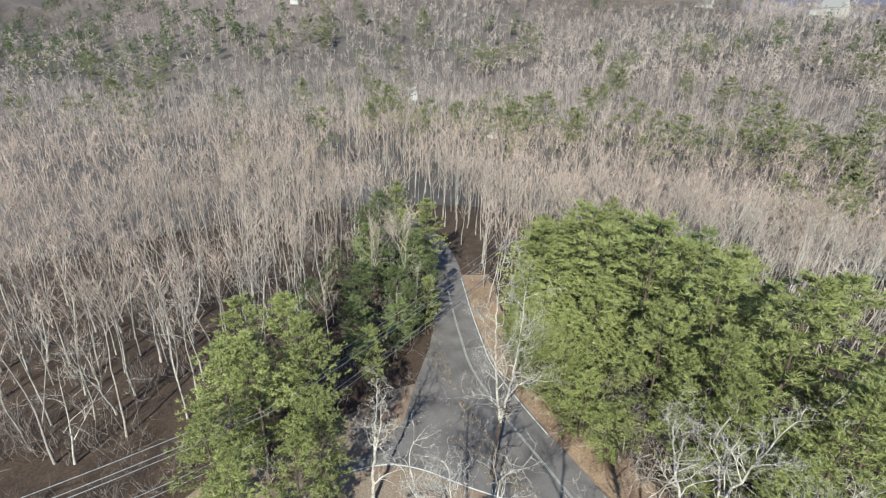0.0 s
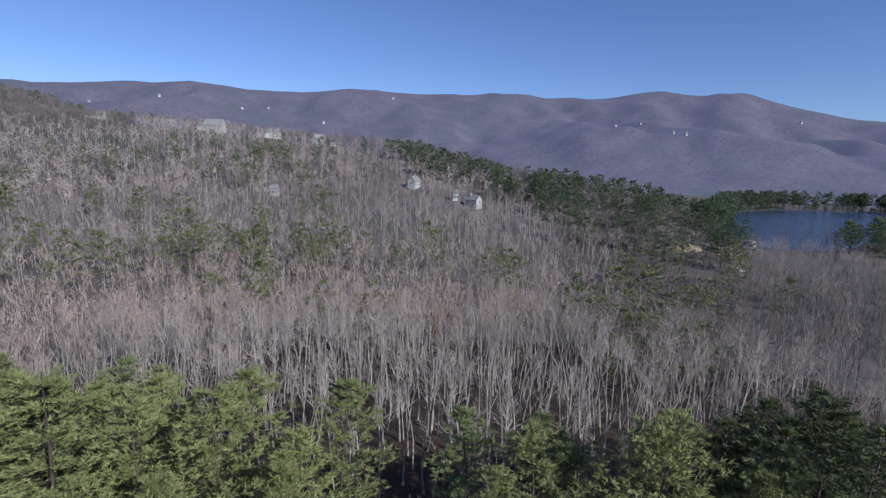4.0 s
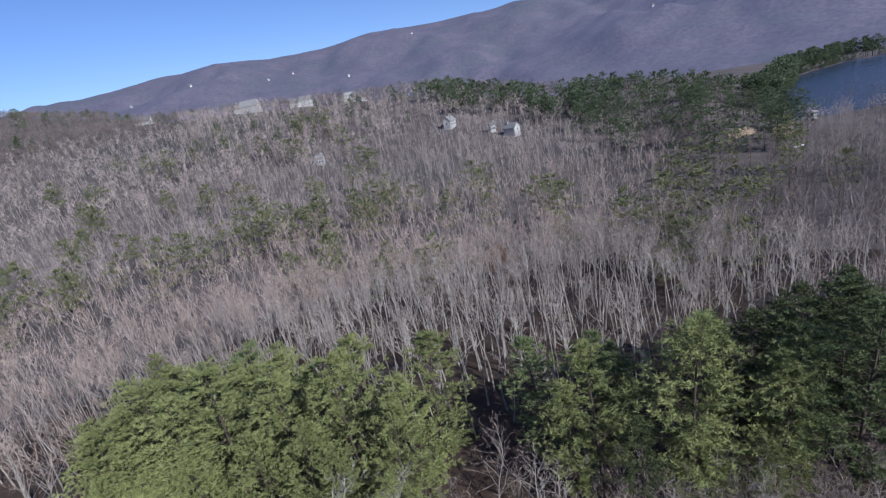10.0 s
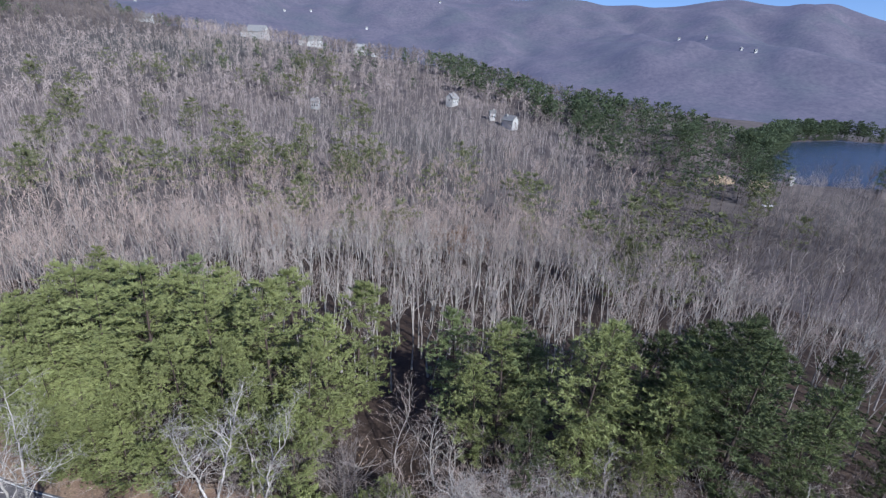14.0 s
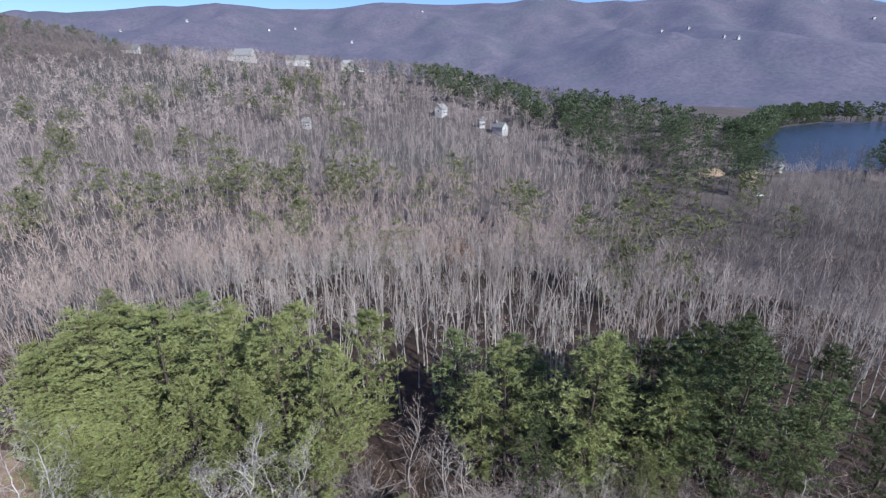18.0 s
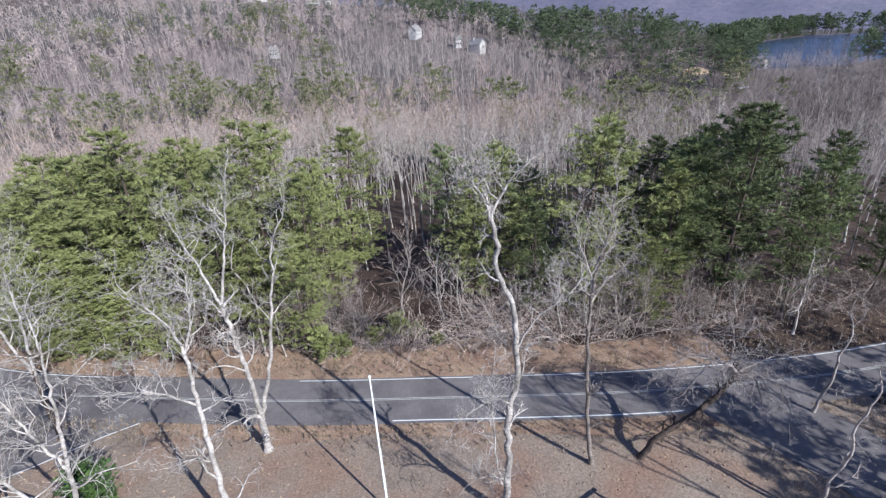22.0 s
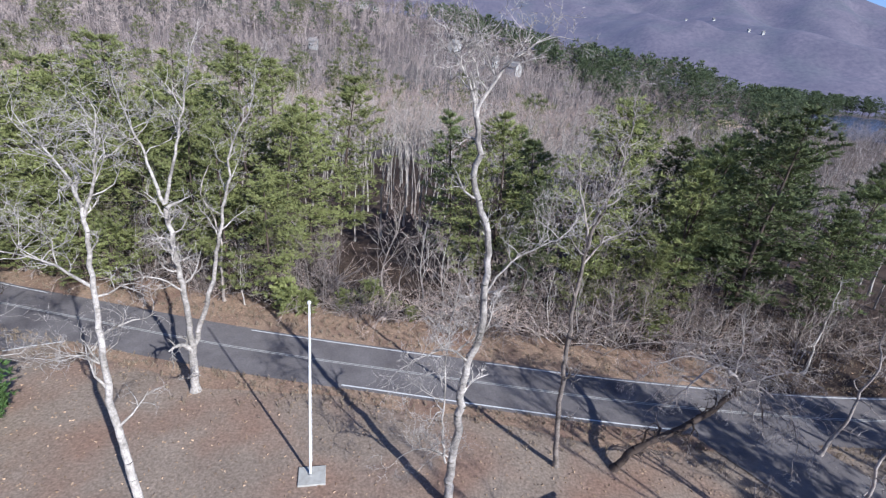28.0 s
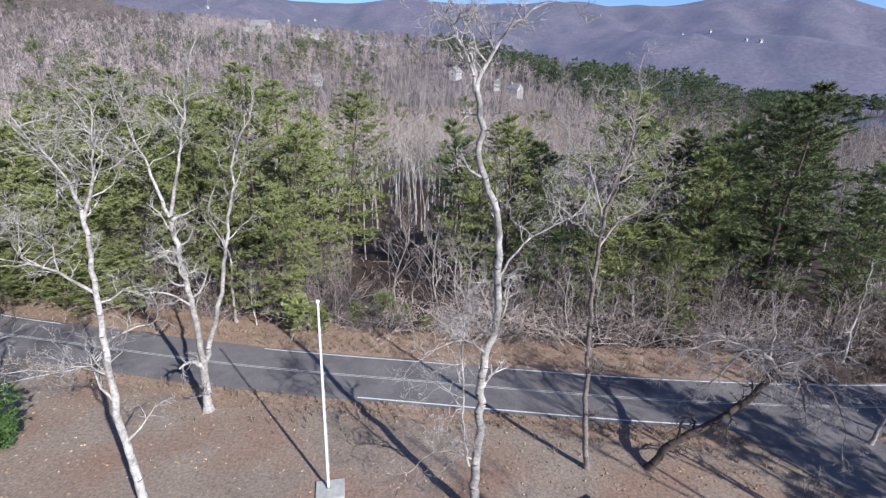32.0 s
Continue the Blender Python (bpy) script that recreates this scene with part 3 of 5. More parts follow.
def bare_tree(seed, tall, girth=0.16, clear=0.45, limbs=11, depth=2, reach=0.3, lean=0.0, kids=(5, 5, 4), twig=0.022, straight=0.05, rise=0.0, stout=0.55, fork=0):
    """A tall forest tree without leaves: (trunk segments, limb segments, twigs)."""
    rng = np.random.default_rng(seed)
    n, p = 8, np.zeros(3)
    d = unit(np.array([lean * rng.normal(), lean * rng.normal(), 1.0]))
    trunk, nodes = [], [p]
    for k in range(n):
        d = unit(d + np.array([*rng.normal(scale=straight, size=2), 0.05]))
        q = p + d * tall / n
        trunk.append((*p, *q, girth * (1 - 0.85 * k / n) * (1.35 if k == 0 else 1), girth * (1 - 0.85 * (k + 1) / n)))
        p = q
        nodes.append(p)
    out = [[], [], [], []]
    second = nodes
    if fork:
        a = rng.uniform(0, 2 * math.pi)
        d = unit(np.array([0.45 * math.cos(a), 0.45 * math.sin(a), 1.0]))
        second = nodes[:fork + 1]
        p = nodes[fork]
        for k in range(fork, n):
            d = unit(d + np.array([*rng.normal(scale=straight, size=2), 0.1]))
            q = p + d * tall / n * 0.95
            trunk.append((*p, *q, girth * 0.8 * (1 - 0.85 * k / n), girth * 0.8 * (1 - 0.85 * (k + 1) / n)))
            p = q
            second = second + [p]
    for k in range(limbs):
        stem = second if k % 2 else nodes
        f = clear + (1 - clear) * (k + rng.uniform(0, 0.8)) / limbs
        f = min(f, 0.985)
        i = int(f * n)
        at = stem[i] + (stem[i + 1] - stem[i]) * (f * n - i)
        a = rng.uniform(0, 2 * math.pi)
        up = rng.uniform(0.5, 1.5) + rise
        size = tall * reach * (1.15 - 0.75 * (f - clear) / (1 - clear)) * rng.uniform(0.6, 1.1)
        limb(rng, at, (math.cos(a), math.sin(a), up), size, girth * (1 - 0.8 * f) * stout + 0.008, 1, out, depth=depth, kids=kids, pieces=4, spread=0.9 if rise == 0 else 0.7, lean=0.25 + 0.5 * rise)
    return trunk, out[0] + out[1] + out[2], out[3], rng


def bare_meshes(name, seed, tall, bark, twigs, sides=5, twig_w=0.022, **kw):
    trunk, limbs, tw, rng = bare_tree(seed, tall, **kw)
    tv, tf = tubes(trunk, sides)
    t_me = mesh_of(name + "_trunk", tv, [tf], [M[bark]])
    pieces = [tubes(limbs, 3)]
    if tw:
        pieces.append(blades([a for a, b in tw], [b for a, b in tw], twig_w, rng))
    v, tri, quad = merge(pieces)
    b_me = mesh_of(name + "_crown", v, [quad, tri], [M[bark], M[twigs]])
    for me in (t_me, b_me):
        me.polygons.foreach_set("use_smooth", np.ones(len(me.polygons), bool))
    return t_me, b_me


def needle_tree(seed, tall, radius, base=0.3, whorls=17, arms=7, tufts=9, each=6, size=0.55, wide=0.13, droop=0.0, flat=1.0, round_top=True):
    """A pine: trunk, arms in whorls, and sprays of needles along each arm."""
    rng = np.random.default_rng(seed)
    trunk, p = [], np.zeros(3)
    n = 7
    d = np.array([0, 0, 1.0])
    nodes = [p]
    for k in range(n):
        d = unit(d + np.array([*rng.normal(scale=0.03, size=2), 0.05]))
        q = p + d * tall / n
        g = 0.011 * tall
        trunk.append((*p, *q, g * (1 - 0.9 * k / n), g * (1 - 0.9 * (k + 1) / n)))
        p = q
        nodes.append(p)
    arms_s, at, tip = [], [], []
    for w in range(whorls):
        f = base + (0.985 - base) * (w + rng.uniform(0, 0.6)) / whorls
        i = min(int(f * n), n - 1)
        c = nodes[i] + (nodes[i + 1] - nodes[i]) * (f * n - i)
        g = (f - base) / (1 - base)
        prof = (math.sin(math.pi * min(0.22 + 0.78 * g, 1.0)) ** 0.8 if round_top else (1 - g) ** 0.8) if g > 0.3 or not round_top else 0.62 + 1.15 * g
        reach = radius * max(min(prof, 1.0), 0.12)
        for k in range(arms):
            if rng.random() < 0.14:
                continue
            a = rng.uniform(0, 2 * math.pi)
            L = reach * rng.uniform(0.55, 1.12)
            dirn = unit(np.array([math.cos(a), math.sin(a), rng.uniform(-0.05, 0.35) + 0.7 * g * g - droop]))
            q = c + dirn * L + np.array([0, 0, 0.12 * L])
            arms_s.append((*c, *q, 0.035 * (1.2 - g), 0.012))
            m = max(int(tufts * (0.4 + 0.6 * L / radius)), 3)
            t = np.sort(rng.uniform(0.28, 1.03, m)) ** 0.8
            cen = c + (q - c) * t[:, None] + rng.normal(scale=0.24 * L / 4 + 0.07, size=(m, 3)) * [1, 1, 0.45 * flat]
            cen = np.repeat(cen, each, 0)
            out = dirn * 0.7 + rng.normal(scale=0.75, size=(len(cen), 3)) * [1, 1, 0.6 * flat] + np.array([0, 0, 0.28])
            out /= np.linalg.norm(out, axis=1)[:, None]
            at.append(cen)
            tip.append(cen + out * size * rng.uniform(0.6, 1.25, (len(cen), 1)))
    at, tip = np.concatenate(at), np.concatenate(tip)
    return trunk, arms_s, blades(at, tip, wide * rng.uniform(0.6, 1.3, len(at)), rng)


def needle_meshes(name, seed, tall, radius, leaf, **kw):
    trunk, arms_s, (v, f) = needle_tree(seed, tall, radius, **kw)
    tv, tf = tubes(trunk, 6)
    t_me = mesh_of(name + "_trunk", tv, [tf], [M["bark_dark"]])
    vv, tri, quad = merge([tubes(arms_s, 3), (v, f)])
    return t_me, mesh_of(name + "_crown", vv, [quad, tri], [M["bark_dark"], M[leaf]])


def plant(name, meshes, x, y, turn, scale, label, category, group, lean=(0, 0)):
    ob = thing(name, (x, y, float(ground_z(x, y)) - 0.05), label, category, group)
    ob.rotation_euler = (lean[0], lean[1], turn)
    ob.scale = (scale, scale, scale)
    part("trunk", meshes[0], ob)
    part("crown", meshes[1], ob)
    return ob


def scatter(name, protos, places, label, category, mats):
    """Many copies of small models joined into one mesh. protos: (verts, tri, quad); places: rows x y z turn scale kind leanx leany."""
    vs, tris, quads, n = [], [], [], 0
    places = np.asarray(places, float)
    for k, (v, tri, quad) in enumerate(protos):
        rows = places[places[:, 5].astype(int) == k]
        if not len(rows):
            continue
        c, s = np.cos(rows[:, 3])[:, None], np.sin(rows[:, 3])[:, None]
        sc = rows[:, 4:5]
        x = (v[None, :, 0] * c - v[None, :, 1] * s) * sc + v[None, :, 2] * sc * rows[:, 6:7] + rows[:, 0:1]
        y = (v[None, :, 0] * s + v[None, :, 1] * c) * sc + v[None, :, 2] * sc * rows[:, 7:8] + rows[:, 1:2]
        z = v[None, :, 2] * sc + rows[:, 2:3]
        vs.append(np.stack([x, y, z], -1).reshape(-1, 3))
        off = n + np.arange(len(rows))[:, None, None] * len(v)
        if len(tri):
            tris.append((tri[None] + off).reshape(-1, 3))
        if len(quad):
            quads.append((quad[None] + off).reshape(-1, 4))
        n += len(rows) * len(v)
    faces, use = [], []
    for group, m in ((quads, mats[0]), (tris, mats[-1])):
        if group:
            faces.append(np.concatenate(group))
            use.append(m)
    return tagged(new(name, mesh_of(name, np.concatenate(vs), faces, use)), label, category, kind="stuff")

# ---------------------------------------------------------------- pines beside the road
PINES = [needle_meshes("pine", 11, 22, 5.6, "needles", whorls=20, arms=8, tufts=13, each=13, size=0.5, wide=0.09, flat=0.85, base=0.1),
         needle_meshes("pine", 12, 22, 5.2, "needles", whorls=20, arms=8, tufts=13, each=13, size=0.5, wide=0.09, flat=0.8, base=0.08),
         needle_meshes("pine", 13, 21, 4.8, "needles_dark", whorls=19, arms=8, tufts=13, each=13, size=0.5, wide=0.09, flat=0.85, base=0.15),
         needle_meshes("pine", 14, 21, 4.9, "needles", whorls=18, arms=8, tufts=13, each=13, size=0.5, wide=0.09, flat=0.8, base=0.16),
         needle_meshes("pine", 15, 22, 4.4, "needles_deep", whorls=19, arms=8, tufts=13, each=13, size=0.5, wide=0.09, flat=0.8, base=0.2)]
rng = np.random.default_rng(5)
# x, y, top height, kind, width
PINES_BEND = [(-66, 23, 14.5, 2, 1.3), (-60, 15, 11.5, 4, 1.4), (-54, 11, 9.5, 2, 1.4), (-58, 20.5, 10.5, 4, 1.4), (-64, 27.5, 12.5, 2, 1.2), (-71, 24, 15.5, 4, 1.3), (-52.5, 16, 8.5, 2, 1.4), (-76, 30, 15.5, 4, 1.2), (-62, 9, 10, 4, 1.4), (-68, 16, 11, 4, 1.3), (-49.1, 61.9, 15.8, 1, 0.85), (-51, -4.4, 16.7, 1, 1), (-47.9, -1.7, 17.6, 3, 1), (-45.7, -8, 16.2, 1, 1.05), (-44.3, -0.2, 16.7, 0, 0.9), (-43.4, -5.3, 16.7, 3, 1), (-53, 19, 10.8, 4, 0.95), (-53.8, 22.4, 9.9, 3, 0.9), (-58, 26.4, 10.8, 4, 0.9), (-48, 9.6, 9.9, 3, 1), (-66.4, 32, 16.2, 3, 0.95), (-71, 30, 13.5, 0, 0.9), (-77.3, 34, 16.7, 1, 1), (-73.6, 38.2, 10.8, 3, 0.9)]
PINES_CLUMP = [(-34.5, 25, 10.5, 1, 1.6), (-31, 24, 10, 0, 1.6), (-27, 22.8, 9, 1, 1.6), (-23.2, 22, 8, 3, 1.6), (-39.5, 27.6, 11, 0, 1.5), (-31.5, 29, 15, 0, 1.2), (-37.5, 28.5, 13.5, 1, 1.15), (-33.5, 27, 12.5, 0, 1.15), (-29, 25.5, 11.5, 3, 1.1), (-35.5, 25.6, 9, 1, 1), (-37.2, 44.6, 19.4, 0, 1.1), (-42.8, 39.1, 18, 1, 1.15), (-38.1, 31.2, 18.2, 0, 1.1), (-46.5, 47.4, 18, 0, 1.15), (-45.2, 49.8, 16.6, 3, 1.15), (-47.4, 40.9, 17.1, 0, 1.1), (-41.9, 33.5, 19.2, 1, 1.1), (-40, 50.2, 18, 3, 1), (-45.1, 34.4, 17.7, 0, 1.05), (-41.1, 29.2, 14.9, 1, 1.05), (-37.7, 26.2, 11.1, 3, 0.9), (-45.6, 38.3, 16.1, 0, 1), (-34.3, -11.1, 13.5, 0, 0.95), (-34.2, -6.5, 14, 3, 0.9), (-36.5, -3.6, 14.8, 1, 0.8), (-41, -11.1, 14.4, 1, 1)]
PINES_GAP = [(-32, 51.7, 18.2, 2, 1.22), (-23.6, 51, 17.7, 3, 1.06), (-38, 37.5, 21.2, 0, 1.27), (-31.8, 38.5, 22.2, 2, 1.22), (-26.3, 31.5, 24.6, 0, 1.22), (-33, 31.5, 22.1, 1, 1.27), (-20.5, 39, 20.7, 3, 1.06), (-36, 44, 18.7, 2, 1.17), (-28, 45, 18.2, 3, 1.11), (-19, 30, 23.6, 1, 1.11), (-12.2, 28.6, 25.1, 1, 1.11), (-11, 33, 23.6, 3, 1.06), (-2.8, 33.2, 22.6, 3, 1.11), (-5.5, 29, 20.4, 1, 1.01), (-16.5, 24.5, 19.8, 3, 0.95), (-8.2, 20.5, 14.5, 1, 1.01), (-37, 26.5, 10.4, 1, 0.95), (-15.5, 34, 20.7, 1, 1.05), (-24, 38, 21.2, 0, 1.1), (-7.5, 24.5, 19.8, 3, 1), (-12.5, 22, 17.5, 1, 1), (-22, 26, 19.2, 0, 1.05), (-29, 26.5, 18.1, 1, 1.1)]
PINES_ROAD = [(13, 24.5, 17, 3, 1.1), (21, 27, 18.2, 2, 1.15), (27, 25.5, 21.2, 0, 1.15), (37, 25, 21.2, 2, 1.15), (42, 21, 23.5, 4, 1.15), (48, 23.5, 19.7, 4, 1.1), (23.5, 19.5, 12.5, 0, 1.1), (34, 18.5, 18.8, 3, 1), (46, 31, 18.2, 4, 1.15), (10.9, 28.9, 19.9, 2, 1.05), (15.5, 24.5, 20.9, 3, 1.05), (20, 29.5, 18.9, 2, 1), (24.4, 21, 23.7, 0, 1.15), (29, 25.5, 21.4, 4, 1), (34.4, 26.5, 19.9, 4, 1.1), (33, 20, 21.2, 2, 0.9), (38.7, 16.1, 24.7, 4, 1.1), (44, 22.5, 21.4, 4, 1.1), (42, 29.5, 17.9, 4, 1), (30, 16, 11.1, 3, 0.7), (17.5, 19, 15.6, 4, 0.8)]
PINES_EAST = [(51.6, 30, 19.8, 4, 1.15), (57, 23, 19.3, 4, 1.1), (50, 18, 19.3, 2, 1), (58, 15, 18.1, 4, 1), (66, 20, 18.1, 4, 1.1), (47, 15.5, 15.9, 4, 0.9)]
STAND = PINES_BEND + PINES_CLUMP + PINES_GAP + PINES_ROAD + PINES_EAST
for x, y, top, kind, wide in STAND:
    h = top - float(ground_z(x, y))
    s = h / (22 if kind in (0, 1, 4) else 21)
    deep = kind in (2, 4)
    ob = plant("pine_tree", PINES[kind], x, y, rng.uniform(0, 6.28), 1.0,
               ("tall dark green pine at the edge of the woods" if deep else "tall yellow-green pine with layered boughs by the road"), "tree", "pines beside the road")
    ob.scale = (wide * min(s, 1.15), wide * min(s, 1.15), s)

# ---------------------------------------------------------------- bare woods
NEAR = [bare_meshes("bare_tree", 100 + k, 21, ("bark_pale", "bark_grey")[k % 2], "twig", girth=0.15 + 0.02 * (k % 3), clear=0.56 + 0.05 * (k % 4), rise=0.45, stout=0.8,
                    limbs=13, depth=2, reach=0.25, kids=(4, 5, 4), twig_w=0.028, straight=0.045 + 0.02 * (k % 3), fork=(3, 0, 4, 2, 0, 4, 3, 0)[k]) for k in range(8)]


FORKED = [bare_meshes("forked_tree", 150 + k, 14, "bark_pale", "twig_pale", girth=0.17, clear=0.22, limbs=9, depth=2, reach=0.5, kids=(5, 5, 4), twig_w=0.035, straight=0.13) for k in range(3)]
for k, (x, y, s) in enumerate([(-66.5, 25.0, 0.84), (-68.4, 28.4, 0.88), (-70.5, 20.4, 0.92), (-58.7, 24.2, 0.62), (-71.0, 15.1, 0.88), (-72.5, 6.2, 0.92), (-79.0, 6.6, 0.88), (-77.8, -2.9, 0.88), (-62.7, 8.5, 0.79), (-66.0, 1.3, 0.84), (-56.5, 17.2, 0.66), (-34.3, -8.2, 0.7), (-70.2, -9.3, 0.88), (-62.7, -15.6, 0.88), (-57.3, -20.2, 0.79)]):
    plant("spreading_tree", FORKED[k % 3], x, y, k * 1.7, s, "pale spreading bare tree with forked limbs", "tree", "spreading trees at the bend")


def small_model(seed, tall, girth, limbs, twigs, limb_w, twig_w, twig_l, crown=0.4, sides=3, pieces=4, reach=3.2, stout=0, spread=0.55, rise=0.0, fork=0.0):
    """A lighter model of a bare tree for the deeper woods: trunk, thin limbs, and a cloud of twigs along them."""
    rr = np.random.default_rng(seed)
    n = pieces
    nodes = np.zeros((n + 1, 3))
    nodes[:, 2] = np.linspace(0, tall, n + 1)
    nodes[1:, :2] = np.cumsum(rr.normal(scale=0.028 * tall / n * 2, size=(n, 2)), 0)
    rad = girth * (1 - 0.92 * np.linspace(0, 1, n + 1)) ** 1.25
    side = rr.uniform(0, 6.28)
    side = np.array([math.cos(side), math.sin(side)])
    stems = [nodes]
    if fork:
        g = np.linspace(0, 1, n + 1)
        nodes[:, :2] -= np.maximum(g - fork, 0)[:, None] * side * tall * 0.16
        z = np.linspace(fork, 0.93, n)
        other = np.column_stack([[np.interp(q, g, nodes[:, k]) for q in z] for k in range(2)] + [z * tall])
        other[:, :2] += side * (z - fork)[:, None] ** 0.8 * tall * rr.uniform(0.3, 0.42)
        stems.append(other)
    trunk = tubes(np.concatenate([np.column_stack([q[:-1], q[1:], np.interp(q[:-1, 2], nodes[:, 2], rad) * (1, 0.8)[i], np.interp(q[1:, 2], nodes[:, 2], rad) * (1, 0.8)[i]]) for i, q in enumerate(stems)]), sides)
    f = crown + (0.97 - crown) * rr.random(limbs)
    at = np.stack([np.interp(f * tall, nodes[:, 2], nodes[:, k]) for k in range(3)], 1)
    if fork:
        second = np.stack([np.interp(f * tall, stems[1][:, 2], stems[1][:, k]) for k in range(3)], 1)
        at = np.where((np.arange(limbs) % 2 == 0)[:, None], at, second)
    a = rr.uniform(0, 6.28, limbs)
    d = np.stack([np.cos(a), np.sin(a), rr.uniform(0.5, 1.7, limbs) + rise], 1)
    d /= np.linalg.norm(d, axis=1)[:, None]
    L = (reach * (1.25 - 0.8 * (f - crown) / (1 - crown)) * rr.uniform(0.7, 1.2, limbs))[:, None]
    bow = at + d * L * 0.55 + rr.normal(scale=0.22, size=at.shape)
    tip = bow + (d + [0, 0, 0.35]) * L * 0.5 + rr.normal(scale=0.3, size=at.shape)
    k = rr.integers(0, limbs, twigs)
    t = rr.uniform(0.2, 1.0, (twigs, 1))
    s = np.where(t < 0.5, at[k] + (bow - at)[k] * t * 2, bow[k] + (tip - bow)[k] * (t * 2 - 1))
    e = d[k] * 0.8 + rr.normal(scale=spread, size=(twigs, 3)) + [0, 0, 0.25]
    e /= np.linalg.norm(e, axis=1)[:, None]
    m = stout
    boughs = [tubes(np.column_stack([np.vstack([at[:m], bow[:m]]), np.vstack([bow[:m], tip[:m]]), np.r_[np.full(m, limb_w * 0.55), np.full(m, limb_w * 0.36)],
                                     np.r_[np.full(m, limb_w * 0.36), np.full(m, limb_w * 0.1)]]), 3)] if m else []
    return merge([trunk, *boughs, blades(at[m:], (bow + (bow - at) * 0.12)[m:], limb_w, rr), blades(bow[m:], tip[m:], limb_w * 0.75, rr),
                  blades(s, s + e * twig_l * rr.uniform(0.5, 1.25, (twigs, 1)), twig_w, rr)])


MID = [small_model(200 + k, 20, 0.165, 20, 270, 0.11, 0.042, 1.7, crown=0.48 + 0.05 * (k % 3), sides=4, pieces=5, stout=7, reach=4.9, spread=0.75, rise=0.5, fork=(0, 0.42, 0.5, 0, 0.34, 0.56, 0.46)[k]) for k in range(7)]
FAR = [small_model(300 + k, 18, 0.15, 10, 95, 0.12, 0.085, 1.8, crown=0.46, pieces=3, reach=5.4, spread=1.0, rise=0.3, fork=(0.4, 0, 0.5, 0.45, 0, 0.36)[k]) for k in range(6)]
VERY = [small_model(400 + k, 16, 0.16, 6, 17, 0.25, 0.42, 2.8, crown=0.4, pieces=2, reach=4.4, spread=1.3) for k in range(5)]


def fir_model(seed, tall, radius, n, size, wide):
    trunk, arms_s, (v, f) = needle_tree(seed, tall, radius, base=0.3, whorls=8, arms=5, tufts=5, each=n, size=size, wide=wide)
    return merge([tubes(trunk[:4], 3), (v, f)])


FIR = [fir_model(500 + k, 14, 4.6, 6, 0.95, 0.25) for k in range(4)]
FIR_FAR = [fir_model(520 + k, 14, 4.8, 2, 1.5, 0.62) for k in range(4)]


def keep_clear(x, y):
    """True where a forest tree may stand."""
    x, y = np.asarray(x, float), np.asarray(y, float)
    north = np.interp(x, NORTH[:, 0], NORTH[:, 1])
    ok = (off_road(x, y) > 3.0) & ~inside(LAKE, x, y)
    ok &= ~((y < north + 9) & (x > -48) & (x < 62) & (y > -60))
    ok &= ~((np.hypot(x - 164, y - 178) < 15) | (np.hypot(x - 147, y - 182) < 7))
    ok &= ~((np.abs(x - 4.5 - 0.1 * (y - 30)) < 6) & (y > 20) & (y < 40))
    ok &= ~((x > -57) & (x < -30) & (y < 26 + 0.75 * (x + 61)) & (y > -30))
    far, turn = np.hypot(x, y), np.degrees(np.arctan2(x, y))
    ok &= ~((far > 190) & (far < 268) & (turn > 40.5) & (turn < 60))
    ok &= ~((np.hypot(x - 150, y - 155) < 7) | (np.hypot(x - 186, y - 189) < 7))
    for px, py, *_ in STAND:
        ok &= np.hypot(x - px, y - py) > (5.5 if -50 < px else 3.6)
    for h in HOUSES:
        ok &= np.hypot(x - h[0], y - h[1]) > h[3] * 0.75 + 1
        d = math.hypot(h[0], h[1] + 15)
        ux, uy = h[0] / d, (h[1] + 15) / d
        al, ac = (x * ux + (y + 15) * uy), np.abs(-x * uy + (y + 15) * ux)
        ok &= ~((ac < h[3] * 0.5) & (al < d) & (al > d - 10 - 0.065 * d) & (h[3] > 8.6))
    for px, py in DARK:
        ok &= np.hypot(x - px, y - py) > 6.5
    for px, py in OLIVE:
        ok &= np.hypot(x - px, y - py) > 3.5
    return ok


# x, y, turn, width: houses among the trees
HOUSES = [(-145, 551, -0.3, 20.0), (-85, 545, 0.4, 13.0), (-96, 556, -0.2, 9.5), (-281, 610, -0.2, 15.0), (38, 314, 1.0, 8.5), (70, 277, 2.2, 8.5), (61, 289, 0.1, 3.4), (-36, 519, 0.3, 10.0), (-22, 516, 0.1, 7.0),
          (-50, 309, -0.3, 5.0), (-415, 261, -0.3, 9.0), (-414, 243, 0.1, 7.0), (-447, 448, 0.1, 13.0), (-423, 183, 0.4, 8.0), (-238, 162, -0.3, 4.5), (-156, 142, 0.0, 3.6), (-366, 391, 0.2, 8.0),
          (-318, 1520, 0.2, 5.5), (-251, 1555, 0.1, 5.5), (-503, 1431, 0.3, 5.5), (-649, 1386, 0.0, 5.5), (122, 1646, 0.2, 5.5), (707, 1275, -0.1, 5.5), (718, 1173, 0.2, 5.5), (686, 988, 0.3, 5.5), (690, 949, 0.1, 5.5), (1154, 1133, 0.0, 5.5), (-87, 1449, 0.2, 5.5)]


